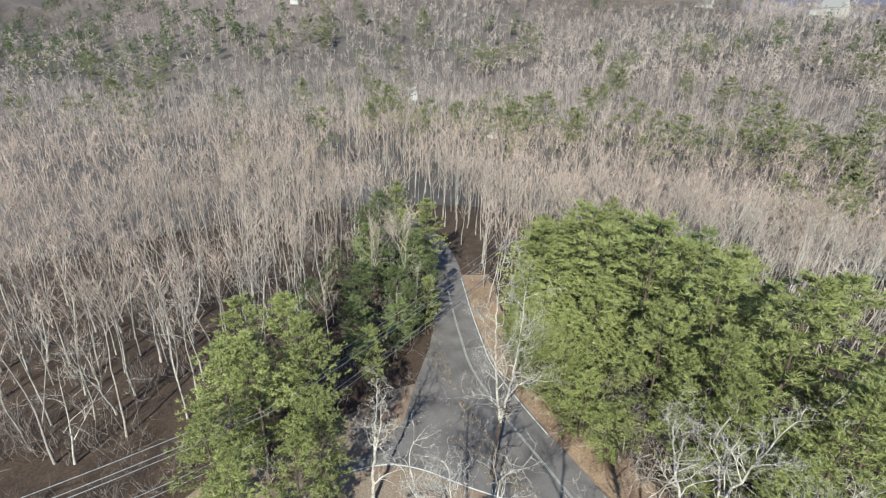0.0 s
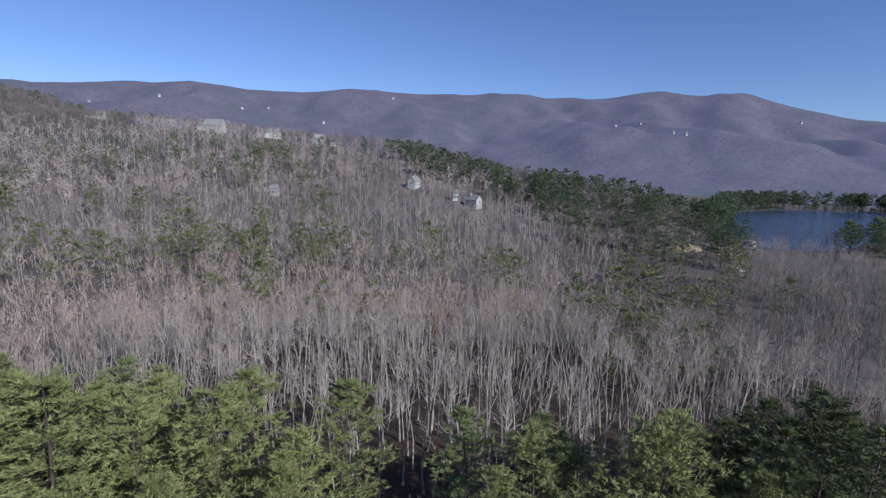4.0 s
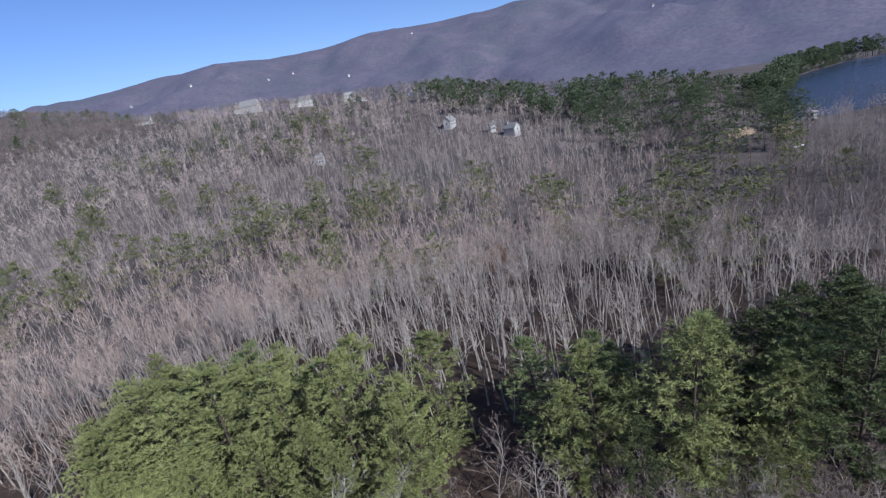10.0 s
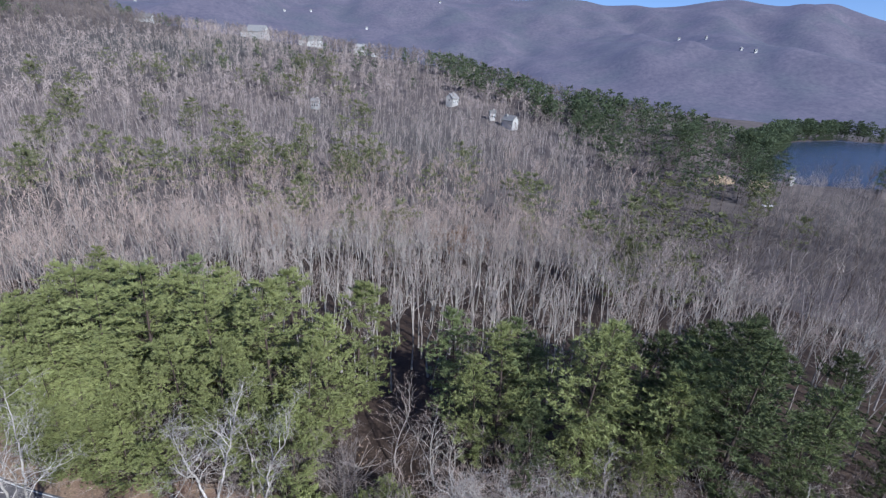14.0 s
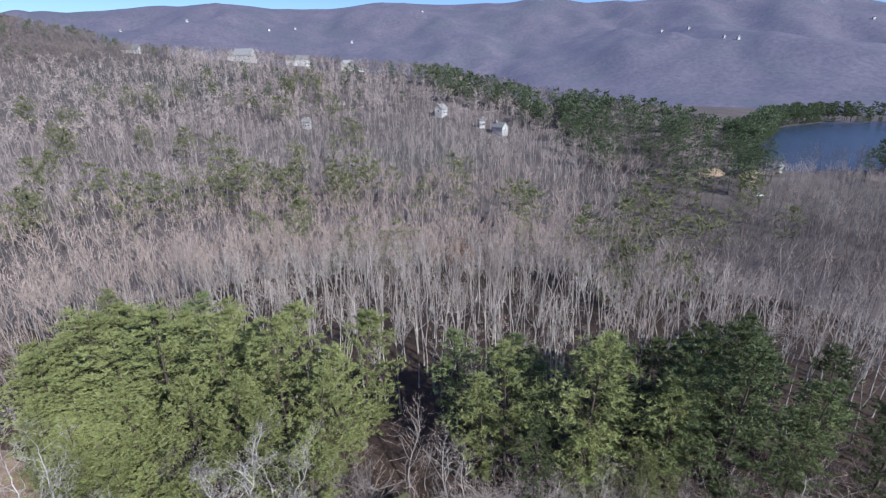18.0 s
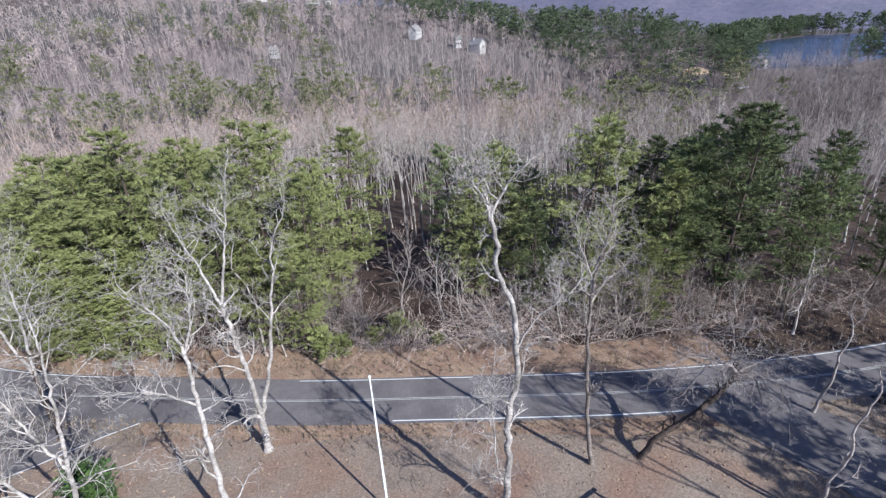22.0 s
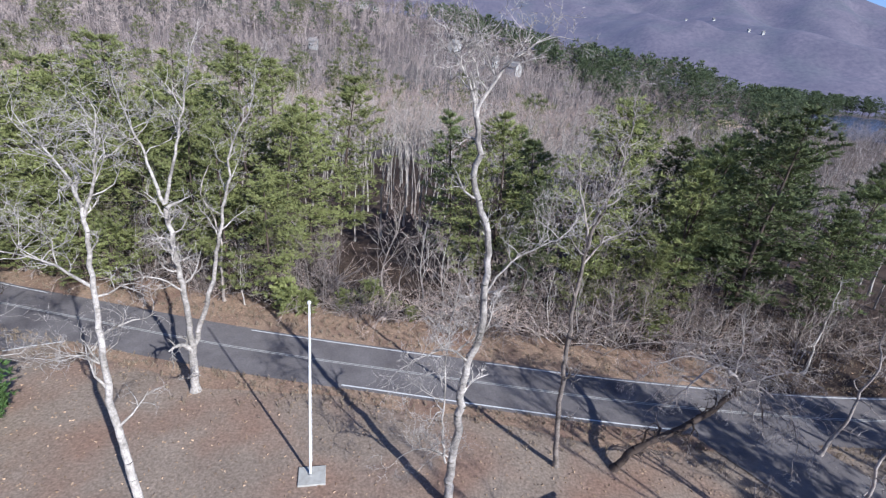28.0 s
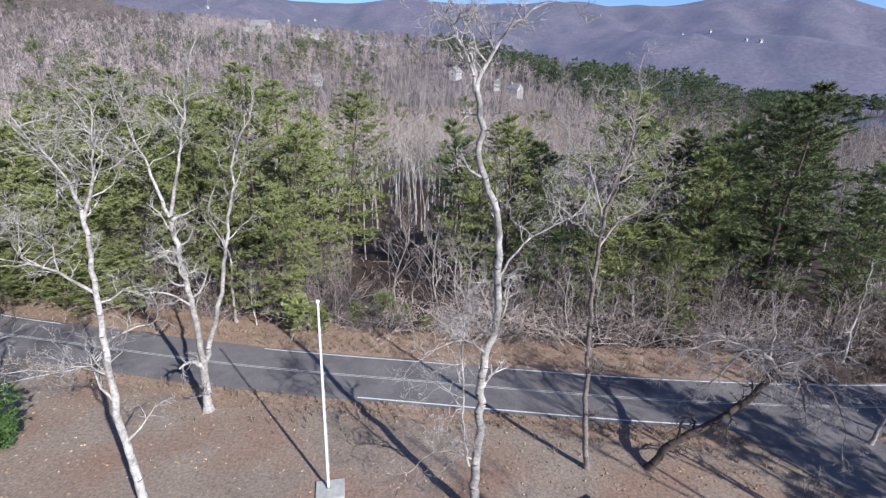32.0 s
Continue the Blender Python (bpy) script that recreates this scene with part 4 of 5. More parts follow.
# places of evergreen clumps among the bare woods
OLIVE_NEAR = [(98, 128), (118, 142), (88, 108), (128, 128), (76, 100), (106, 96), (-63, 202), (-61, 169), (-67, 175), (-44, 189), (-35, 171), (-28, 149), (-18, 192), (-11, 186), (-3, 185), (3, 104), (20, 138), (31, 171), (47, 137), (53, 144), (59, 98), (81, 119), (64, 83), (51, 76), (-143, 188), (-120, 155), (-108, 172), (-86, 173), (-127, 120), (-118, 123)]
OLIVE_HIGH = [(-43, 138), (-47, 174), (15, 190), (-89, 158), (46, 131), (-155, 129), (-135, 125), (-123, 127), (-141, 194), (-115, 157), (-105, 180), (-78, 175), (-62, 177), (-61, 203), (-336, 171), (-332, 151), (-363, 346), (-324, 237), (-287, 174), (-35, 137), (-39, 198), (-28, 186), (-13, 193), (-146, 51), (-369, 209)]
OLIVE = OLIVE_NEAR + OLIVE_HIGH
DARK = [(34, 396), (55, 388), (54, 343), (70, 371), (75, 331), (94, 358), (95, 319), (95, 296), (119, 318), (110, 279), (120, 299), (105, 255), (156, 356), (105, 233), (139, 291), (124, 256), (160, 322), (109, 211), (125, 232), (169, 305), (146, 265), (120, 192), (144, 230), (169, 257), (140, 210), (121, 165), (192, 268), (159, 218), (145, 189), (215, 272), (178, 216), (146, 169), (210, 245), (280, 313), (167, 179), (232, 176), (244, 172), (256, 180), (214, 160)]


def sector(rng, count, r0, r1, a0, a1, power=1.0):
    r = (r0 ** 2 + (r1 ** 2 - r0 ** 2) * rng.random(count) ** power) ** 0.5
    a = np.radians(rng.uniform(a0, a1, count))
    return r * np.sin(a), r * np.cos(a) - 15


def thin(x, y, gap):
    """Drops places closer than gap to an earlier one."""
    cells, keep = {}, []
    for i, (px, py) in enumerate(zip(x, y)):
        c = (int(px // gap), int(py // gap))
        if any((px - x[j]) ** 2 + (py - y[j]) ** 2 < gap * gap for dx in (-1, 0, 1) for dy in (-1, 0, 1) for j in cells.get((c[0] + dx, c[1] + dy), ())):
            continue
        cells.setdefault(c, []).append(i)
        keep.append(i)
    return np.array(keep)


rng = np.random.default_rng(21)
x, y = sector(rng, 5200, 30, 125, -100, 66)
k = keep_clear(x, y)
x, y = x[k], y[k]
k = thin(x, y, 3.1)
x, y = x[k], y[k]
close = np.argsort(np.hypot(x, y + 15) + 35 * (x < -50))[:235]
for i in close:
    plant("bare_tree", NEAR[rng.integers(0, 8)], x[i], y[i], rng.uniform(0, 6.28), rng.uniform(0.64, 0.95), "tall bare winter tree with a pale grey trunk", "tree", "bare trees at the edge of the woods",
          lean=tuple(rng.normal(scale=0.035, size=2)))
rest = np.setdiff1d(np.arange(len(x)), close)
rows = np.column_stack([x[rest], y[rest], ground_z(x[rest], y[rest]) - 0.1, rng.uniform(0, 6.28, len(rest)), rng.uniform(0.6, 0.93, len(rest)), rng.integers(0, 7, len(rest)),
                        rng.normal(scale=0.04, size=len(rest)), rng.normal(scale=0.04, size=len(rest))])
# eastern trees: dimness is put into darker bark and twig colours
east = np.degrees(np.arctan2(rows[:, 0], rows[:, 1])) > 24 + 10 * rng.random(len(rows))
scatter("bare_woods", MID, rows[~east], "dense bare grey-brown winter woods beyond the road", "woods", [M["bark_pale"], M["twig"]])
scatter("bare_woods", MID, rows[east], "grey bare woods behind the pines, dimness put into the colour", "woods", [M["bark_grey"], M["twig_darkened"]])

x, y = sector(rng, 10500, 122, 320, -94, 60)
k = keep_clear(x, y)
x, y = x[k], y[k]
k = thin(x, y, 3.7)
x, y = x[k], y[k]
rows = np.column_stack([x, y, ground_z(x, y) - 0.2, rng.uniform(0, 6.28, len(x)), rng.uniform(0.6, 1.0, len(x)) * (1 - 0.25 * smooth(200, 290, np.hypot(x, y))), rng.integers(0, 6, len(x)), rng.normal(scale=0.04, size=len(x)), rng.normal(scale=0.04, size=len(x))])
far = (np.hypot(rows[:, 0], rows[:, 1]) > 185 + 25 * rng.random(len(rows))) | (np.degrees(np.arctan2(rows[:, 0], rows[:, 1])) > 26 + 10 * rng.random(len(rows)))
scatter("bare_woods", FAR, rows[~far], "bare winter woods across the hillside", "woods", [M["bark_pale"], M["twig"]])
# towards the lake too, darker bark and twigs carry the dimness
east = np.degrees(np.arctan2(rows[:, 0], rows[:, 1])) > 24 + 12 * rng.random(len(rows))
scatter("bare_woods", FAR, rows[far & east], "bare woods on the slope towards the lake, dimness put into the colour", "woods", [M["bark_dark"], M["twig_darkened"]])
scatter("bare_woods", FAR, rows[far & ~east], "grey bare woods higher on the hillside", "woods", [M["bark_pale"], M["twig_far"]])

x, y = sector(rng, 6500, 312, 620, -94, 60)
mx, my = sector(rng, 7500, 312, 820, -40, 52)
x, y = np.append(x, mx), np.append(y, my)
turn = np.degrees(np.arctan2(x, y))
k = keep_clear(x, y) & ((np.hypot(x, y) < table(turn, BROW_AZ, BROW_R, 3) + 25) | (turn < -24))
x, y = x[k], y[k]
rows = np.column_stack([x, y, ground_z(x, y) - 0.3, rng.uniform(0, 6.28, len(x)), rng.uniform(0.55, 0.9, len(x)) * (1 - 0.3 * smooth(480, 700, np.hypot(x, y))), rng.integers(0, 5, len(x)), rng.normal(scale=0.03, size=len(x)), rng.normal(scale=0.03, size=len(x))])
turn = np.degrees(np.arctan2(x, y))
hill = ((turn < -22) & (np.hypot(x, y) > 440 + 90 * rng.random(len(x)))) | (np.hypot(x, y) > table(turn, BROW_AZ, BROW_R, 3) - 30 - 70 * rng.random(len(x)))
scatter("bare_woods", VERY, rows[~hill], "bare woods on the distant slopes, haze put into a greyer colour", "woods", [M["bark_grey"], M["twig_far"]])

hx, hy = sector(rng, 5200, 600, 835, -98, -27)
k = keep_clear(hx, hy)
hx, hy = hx[k], hy[k]
more = np.column_stack([hx, hy, ground_z(hx, hy) - 1.5, rng.uniform(0, 6.28, len(hx)), rng.uniform(0.5, 0.75, len(hx)), rng.integers(0, 5, len(hx)), rng.normal(scale=0.03, size=len(hx)), rng.normal(scale=0.03, size=len(hx))])
scatter("bare_woods", VERY, np.vstack([rows[hill], more]), "dark brown bare woods on the hill and along the brow", "woods", [M["bark_dark"], M["twig_darkened"]])

x, y = sector(rng, 800, 186, 276, 40, 60)
k = ~inside(LAKE, x, y) & (shore(LAKE, x, y) > 3)
x, y = x[k], y[k]
rows = np.column_stack([x, y, ground_z(x, y) - 0.2, rng.uniform(0, 6.28, len(x)), rng.uniform(0.28, 0.5, len(x)), rng.integers(0, 6, len(x)), np.zeros(len(x)), np.zeros(len(x))])
scatter("shore_scrub", FAR, rows, "low grey scrub along the near lake shore", "scrub", [M["bark_grey"], M["twig_far"]])

# evergreens standing among the bare woods
rows = []
for px, py in OLIVE:
    for _ in range(rng.integers(1, 5)):
        qx, qy = px + rng.normal(scale=7), py + rng.normal(scale=10)
        rows.append((qx, qy, float(ground_z(qx, qy)), rng.uniform(0, 6.28), rng.uniform(0.95, 1.5), rng.integers(0, 4), 0, 0))
for px, py in zip(*sector(rng, 80, 180, 420, -98, -4)):
    for _ in range(rng.integers(1, 4)):
        qx, qy = px + rng.normal(scale=4), py + rng.normal(scale=4)
        rows.append((qx, qy, float(ground_z(qx, qy)), rng.uniform(0, 6.28), rng.uniform(1.0, 1.4), rng.integers(0, 4), 0, 0))
scatter("evergreens", FIR, rows, "olive-green pines standing among the bare woods", "trees", [M["bark_dark"], M["needles_olive"]])
rows = []
for px, py in [(18, 110), (16, 107), (22, 113), (26, 106), (-29, 113)]:
    for _ in range(3):
        qx, qy = px + rng.normal(scale=2.5), py + rng.normal(scale=2.5)
        rows.append((qx, qy, float(ground_z(qx, qy)), rng.uniform(0, 6.28), rng.uniform(0.5, 0.75), rng.integers(0, 4), 0, 0))
scatter("rusty_oaks", FIR, rows, "small oaks still holding rust-brown leaves", "trees", [M["bark_grey"], M["rust_leaf"]])
rows = []
for px, py in DARK:
    for _ in range(8):
        qx, qy = px + rng.normal(scale=6.5), py + rng.normal(scale=6.5)
        if not inside(LAKE, qx, qy):
            rows.append((qx, qy, float(ground_z(qx, qy)), rng.uniform(0, 6.28), rng.uniform(0.85, 1.25), rng.integers(0, 4), 0, 0))
for _ in range(760):
    j = rng.integers(1, 8)
    t = rng.random()
    px, py = (LAKE[j][0] + (LAKE[j + 1][0] - LAKE[j][0]) * t + rng.normal(scale=6), LAKE[j][1] + (LAKE[j + 1][1] - LAKE[j][1]) * t + rng.normal(scale=6))
    if not inside(LAKE, px, py) and shore(LAKE, px, py) < 25 and px + py > 450:
        rows.append((px, py, float(ground_z(px, py)), rng.uniform(0, 6.28), rng.uniform(0.9, 1.35), rng.integers(0, 4), 0, 0))
for _ in range(420):
    j = rng.integers(0, 8)
    t = rng.random()
    px, py = (LAKE[j][0] + (LAKE[j + 1][0] - LAKE[j][0]) * t + rng.normal(scale=2.5), LAKE[j][1] + (LAKE[j + 1][1] - LAKE[j][1]) * t + rng.normal(scale=2.5))
    if shore(LAKE, px, py) < 4 and px + py > 392:
        rows.append((px, py, LAKE_Z - 0.8, rng.uniform(0, 6.28), rng.uniform(0.3, 0.55), rng.integers(0, 4), 0, 0))
rows = np.array(rows, float)
away = np.hypot(rows[:, 0], rows[:, 1]) > 290
scatter("evergreens", FIR, rows[~away], "dark green pines crowding the lake shore", "trees", [M["bark_dark"], M["needles_far"]])
rows = [tuple(r) for r in rows[away]]
for px, py in zip(*sector(rng, 300, 330, 480, -94, 60)):
    if (math.sin(px * 0.013 + 2) + math.sin(py * 0.017)) > 0.1 and not inside(LAKE, px, py):
        rows.append((px, py, float(ground_z(px, py)), rng.uniform(0, 6.28), rng.uniform(0.7, 1.0), rng.integers(0, 3), 0, 0))
for px, py in [*zip(*sector(rng, 900, 400, 836, -98, -22)), *zip(*sector(rng, 130, 430, 600, -26, -4))]:
    if px < -40 and lumps(px, py, 90, 3) + 0.7 * lumps(px, py, 35, 8) > -0.1 and all(math.hypot(px - h[0], py - h[1]) > h[3] + 6 for h in HOUSES):
        rows.append((px, py, float(ground_z(px, py)) - 1, rng.uniform(0, 6.28), rng.uniform(0.55, 0.95), rng.integers(0, 3), 0, 0))
scatter("evergreens", FIR_FAR, rows, "scattered evergreens on the distant slopes", "trees", [M["bark_dark"], M["needles_far"]])


# ---------------------------------------------------------------- trees on the lawn, each with its own stems
def lawn_tree(name, stems, label, bark, seed, twigs="twig_pale", upper=None, limbs=9, reach=3.2, start=0.35, depth=3, kids=(4, 5, 3), droop=0.2, twig_w=0.018, jitter=0.12):
    """A single bare tree. stems: (places from the foot upwards, radius at foot and top); limbs grow from the upper stems."""
    rg = np.random.default_rng(seed)
    base = np.array(stems[0][0][0], float)
    ob = thing(name, tuple(base), label, "tree")
    for k, (pts, r0, r1) in enumerate(stems):
        bark = (upper or bark) if k else bark
        r0, r1 = r0 * 0.97, r1 * 0.9
        line = resample([np.array(p, float) - base for p in pts], 0.55)
        line[1:-1] += rg.normal(scale=jitter * 0.4, size=line[1:-1].shape) * [1, 1, 0.2]
        n = len(line) - 1
        rad = r0 + (r1 - r0) * (np.arange(n + 1) / n) ** 0.8
        if k == 0:
            rad[0] *= 1.45
        trunk = [(*line[i], *line[i + 1], rad[i], rad[i + 1]) for i in range(n)]
        v, f = tubes(trunk, 9)
        me = mesh_of("stem", v, [f], [M[bark]])
        me.polygons.foreach_set("use_smooth", np.ones(len(me.polygons), bool))
        part("trunk" if k == 0 else "stem", me, ob)
        total = max(round(limbs * min(1.15, n / 9)), 3) if k else (max(limbs // 2, 3) if len(line) > 16 else 1)
        grown = []
        for j in range(total):
            t = start + (1 - start) * (j + rg.random()) / total
            i = min(int(t * n), n - 1)
            along = unit(line[i + 1] - line[i])
            a = rg.uniform(0, 6.28)
            d = unit(np.array([math.cos(a), math.sin(a), rg.uniform(0.0, 0.8)]) + along * 0.35)
            grown.append((line[i], d, reach * rg.uniform(0.45, 1.15) * (1.1 - 0.5 * t), rad[i] * 0.42 + 0.01))
        grown.append((line[-1], line[-1] - line[-2], reach * 0.6, rad[-1]))
        for p, d, length, r in grown:
            out = [[], [], [], []]
            limb(rg, p, d, length, r, 1, out, lean=droop, bend=0.3, depth=depth, kids=kids, spread=0.95, pieces=5)
            pieces = [tubes(out[1], 5)] + ([tubes(out[2], 3)] if out[2] else [])
            pieces.append(blades([q[0] for q in out[3]], [q[1] for q in out[3]], twig_w, rg))
            v, tri, quad = merge(pieces)
            me = mesh_of("limb", v, [quad, tri], [M[bark], M[twigs]])
            part("limb", me, ob)
    return ob


lawn_tree("twin_stem_tree", [([(-10.3, 6.3, -0.1), (-10.2, 6.2, 2), (-10.1, 6.2, 4.0)], 0.34, 0.3),
                             ([(-10.1, 6.2, 3.6), (-10.2, 6.2, 6.7), (-10.4, 6.1, 10), (-10.6, 6.0, 12.7), (-10.75, 5.9, 15.1)], 0.24, 0.17),
                             ([(-10.75, 5.9, 14.9), (-11.3, 5.8, 17), (-11.7, 5.6, 19), (-12.3, 5.5, 20.8), (-12.7, 5.5, 22.6)], 0.13, 0.03),
                             ([(-10.7, 5.9, 15), (-10.0, 6.1, 17.7), (-9.3, 6.2, 20.7), (-8.7, 6.2, 23), (-8.3, 6.2, 25)], 0.13, 0.03),
                             ([(-10.1, 6.2, 3.6), (-9.5, 6.3, 5.8), (-8.4, 6.4, 9.2), (-7.7, 6.4, 13), (-6.9, 6.3, 16.4), (-6.3, 6.2, 19.5), (-5.3, 6.2, 21.2), (-4.7, 6.2, 23.6)], 0.22, 0.03)],
          "tall pale bare tree with two smooth stems from one foot", "bark_pale", 31, limbs=12, reach=3.6, start=0.45)
lawn_tree("crooked_tree", [([(8.2, -4.0, -0.1), (8.05, -4.0, 2.2), (8.15, -4.0, 5.6), (8.15, -4.0, 9.8), (8.7, -4.0, 12.2), (8.6, -4.0, 15), (8.45, -4.0, 17.6), (7.8, -4.0, 19.2), (7.35, -4.0, 20.6),
                             (7.5, -4.0, 21.8), (7.1, -4.0, 23.4)], 0.3, 0.14),
                           ([(7.1, -4.0, 23.2), (6.7, -4.0, 24.6), (5.9, -3.9, 25.7), (5.4, -3.8, 26.8)], 0.1, 0.02),
                           ([(7.1, -4.0, 23.3), (7.7, -4.1, 24.6), (8.5, -4.2, 25.8), (9.8, -4.3, 26.6)], 0.1, 0.02),
                           ([(8.6, -4.0, 14.6), (9.8, -3.6, 16.2), (11.2, -3.2, 17.0), (12.6, -2.8, 17.6), (13.4, -2.6, 19.2)], 0.07, 0.02),
                           ([(7.7, -4.1, 3.6), (7.3, -4.2, 6), (7.1, -4.2, 9), (7.0, -4.2, 12.5), (7.3, -4.3, 15.5)], 0.07, 0.025),
                           ([(8.1, -4.0, 3.8), (6.9, -4.2, 4.6), (5.8, -4.4, 4.9), (4.9, -4.6, 4.4)], 0.06, 0.02),
                           ([(8.2, -4.0, 10.6), (7.2, -4.5, 11.6), (6.0, -4.9, 11.6), (4.9, -5.2, 10.9)], 0.07, 0.02)],
          "tall crooked bare tree with a kinked pale trunk on the lawn", "bark_pale", 32, limbs=13, reach=3.2, start=0.3)
lawn_tree("bare_lawn_tree", [([(16.0, -0.7, -0.1), (15.5, -0.7, 3), (15.2, -0.7, 6), (15.0, -0.7, 9.5), (14.8, -0.7, 12.8), (14.85, -0.7, 15.7), (15.0, -0.7, 17.9)], 0.2, 0.11),
                             ([(14.95, -0.7, 17.6), (15.5, -0.7, 19.6), (15.8, -0.7, 21.2), (15.9, -0.7, 23.8)], 0.11, 0.025),
                             ([(14.9, -0.7, 16.2), (14.2, -0.8, 18.4), (13.5, -0.9, 20.2), (13.4, -1.0, 22.4)], 0.09, 0.02),
                             ([(14.85, -0.7, 15.2), (16.0, -0.4, 16.6), (17.2, -0.2, 17.2), (18.0, 0, 18.4)], 0.08, 0.02)],
          "bare lawn tree with a dark lower trunk and forked crown", "bark_brown", 33, upper="bark_grey", limbs=13, reach=3.4, start=0.15)
lawn_tree("leaning_tree", [([(-8.9, -4.9, -0.1), (-9.4, -4.4, 2.6), (-10.0, -4.0, 6.6), (-10.0, -4.0, 10.2), (-9.85, -4.0, 13.2), (-9.7, -4.0, 16.6), (-9.7, -4.0, 18.4)], 0.27, 0.1),
                           ([(-9.7, -4.0, 18), (-10.4, -3.9, 19.6), (-11.4, -3.8, 21), (-12.0, -3.7, 22)], 0.08, 0.02),
                           ([(-9.7, -4.0, 17.4), (-9.0, -4.1, 19.2), (-8.6, -4.1, 21), (-8.4, -4.1, 22.6)], 0.09, 0.02),
                           ([(-9.9, -4.0, 14.0), (-11.4, -4.1, 15.2), (-12.8, -4.2, 15.6), (-14.2, -4.3, 15.9)], 0.09, 0.02),
                           ([(-9.9, -4.0, 9.6), (-11, -4.3, 10.4), (-12.2, -4.6, 10.2)], 0.06, 0.02)],
          "pale bare tree leaning over the lawn with twisting limbs", "bark_pale", 34, limbs=14, reach=3.4, start=0.3)
lawn_tree("forked_tree", [([(-19.9, -2.6, -0.1), (-19.8, -2.7, 2.4), (-19.5, -2.8, 4.6)], 0.3, 0.26),
                          ([(-19.5, -2.8, 4.2), (-18.9, -2.8, 8), (-18.3, -2.8, 11.6), (-17.8, -2.8, 14.4), (-17.3, -2.8, 17.6), (-17.0, -2.8, 21)], 0.2, 0.04),
                          ([(-19.6, -2.8, 4.2), (-21.2, -2.7, 7), (-22.6, -2.6, 9.6), (-24, -2.5, 12.4), (-25, -2.4, 15)], 0.17, 0.04),
                          ([(-18.6, -2.8, 9.6), (-19.6, -2.9, 12.6), (-20.2, -2.9, 15.6), (-20.6, -3, 18.6)], 0.12, 0.03)],
          "pale bare tree forking low above the lawn", "bark_pale", 35, limbs=18, reach=4.6, start=0.25)
lawn_tree("dark_bare_tree", [([(-29.5, 11.6, -0.1), (-29.4, 11.6, 3.9), (-29.1, 11.5, 7.8)], 0.26, 0.22),
                             ([(-29.1, 11.5, 7.3), (-28.3, 11.4, 11.7), (-27.7, 11.3, 16.9), (-27.5, 11.2, 22.1)], 0.15, 0.03),
                             ([(-29.1, 11.5, 7.3), (-30.1, 11.5, 12.2), (-30.7, 11.6, 17.4), (-30.7, 11.6, 22.9)], 0.15, 0.03)],
          "bare tree with a dark trunk beside the road", "bark_dark", 36, upper="bark_pale", limbs=18, reach=5.0, start=0.1)
lawn_tree("verge_tree", [([(-34.5, 0.5, -0.1), (-34.7, 0.8, 3), (-34.9, 1.2, 6)], 0.2, 0.15),
                         ([(-34.9, 1.2, 5.6), (-35.5, 1.8, 9), (-35.9, 2.2, 12.6)], 0.11, 0.03),
                         ([(-34.9, 1.2, 5.6), (-34.1, 1.2, 8.4), (-33.7, 1.2, 11.4)], 0.1, 0.03)],
          "pale spreading bare tree beside the junction", "bark_pale", 38, limbs=11, reach=3.2, start=0.1)
# broken tree: a leaning dark trunk with its torn top hanging over
lawn_tree("broken_tree", [([(20.1, -0.9, -0.1), (21.2, -0.9, 1.7), (23.1, -0.9, 3.0), (25.4, -0.9, 4.7), (27.2, -0.9, 7.2)], 0.27, 0.2),
                          ([(27.2, -0.9, 7.2), (26.2, -1.0, 8.2), (24.8, -1.1, 8.9), (23.7, -1.2, 7.9), (22.5, -1.3, 6.2)], 0.15, 0.04),
                          ([(27.2, -0.9, 7.3), (28.6, -0.5, 6.6), (30, -0.2, 5.0), (31, 0.2, 3.2), (31.6, 0.4, 1.6)], 0.13, 0.03),
                          ([(26.4, -1, 8.0), (26.6, -0.6, 9.8), (26.2, -0.2, 11.8)], 0.07, 0.02),
                          ([(27.2, -0.9, 7.2), (28.6, -1.2, 8.2), (30.2, -1.2, 8.6), (31.8, -1.0, 8.0)], 0.09, 0.02),
                          ([(24.8, -1.1, 8.9), (23.2, -0.6, 9.2), (21.8, -0.2, 8.4), (20.8, 0, 7.0)], 0.07, 0.02),
                          ([(27.0, -0.9, 7.0), (28.4, -1.6, 7.2), (29.8, -2.2, 6.4), (30.8, -2.6, 4.6), (31.2, -2.8, 2.6)], 0.09, 0.02),
                          ([(27.1, -0.9, 7.2), (27.8, 0.4, 6.6), (28.6, 1.6, 5.2), (29.2, 2.4, 3.4)], 0.08, 0.02)],
          "leaning broken tree with its torn grey crown hanging down", "bark_dark", 40, upper="bark_grey", limbs=16, reach=2.8, start=0.15, droop=-0.35)
for k, (x, y, h, lab) in enumerate(((37.2, 0.6, 12, "thin dark bare tree beside the driveway"), (28.6, -8.4, 13, "slender dark bare tree at the edge of the lawn"),
                                    (44.6, 11.2, 9, "slender pale sapling on the far verge"), (-12.7, 20.5, 14, "grey bare tree at the edge of the woods"))):
    rr = np.random.default_rng(70 + k)
    pts = [(x + rr.normal(scale=0.12) * z / 2 + 0.1 * z * (k < 2), y + rr.normal(scale=0.1) * z / 3, z - 0.1) for z in np.linspace(0, h, 7)]
    lawn_tree("slender_tree", [(pts, 0.16, 0.04)], lab, "bark_pale" if k == 2 else "bark_grey", 80 + k, limbs=14, reach=2.6, start=0.25, depth=2)

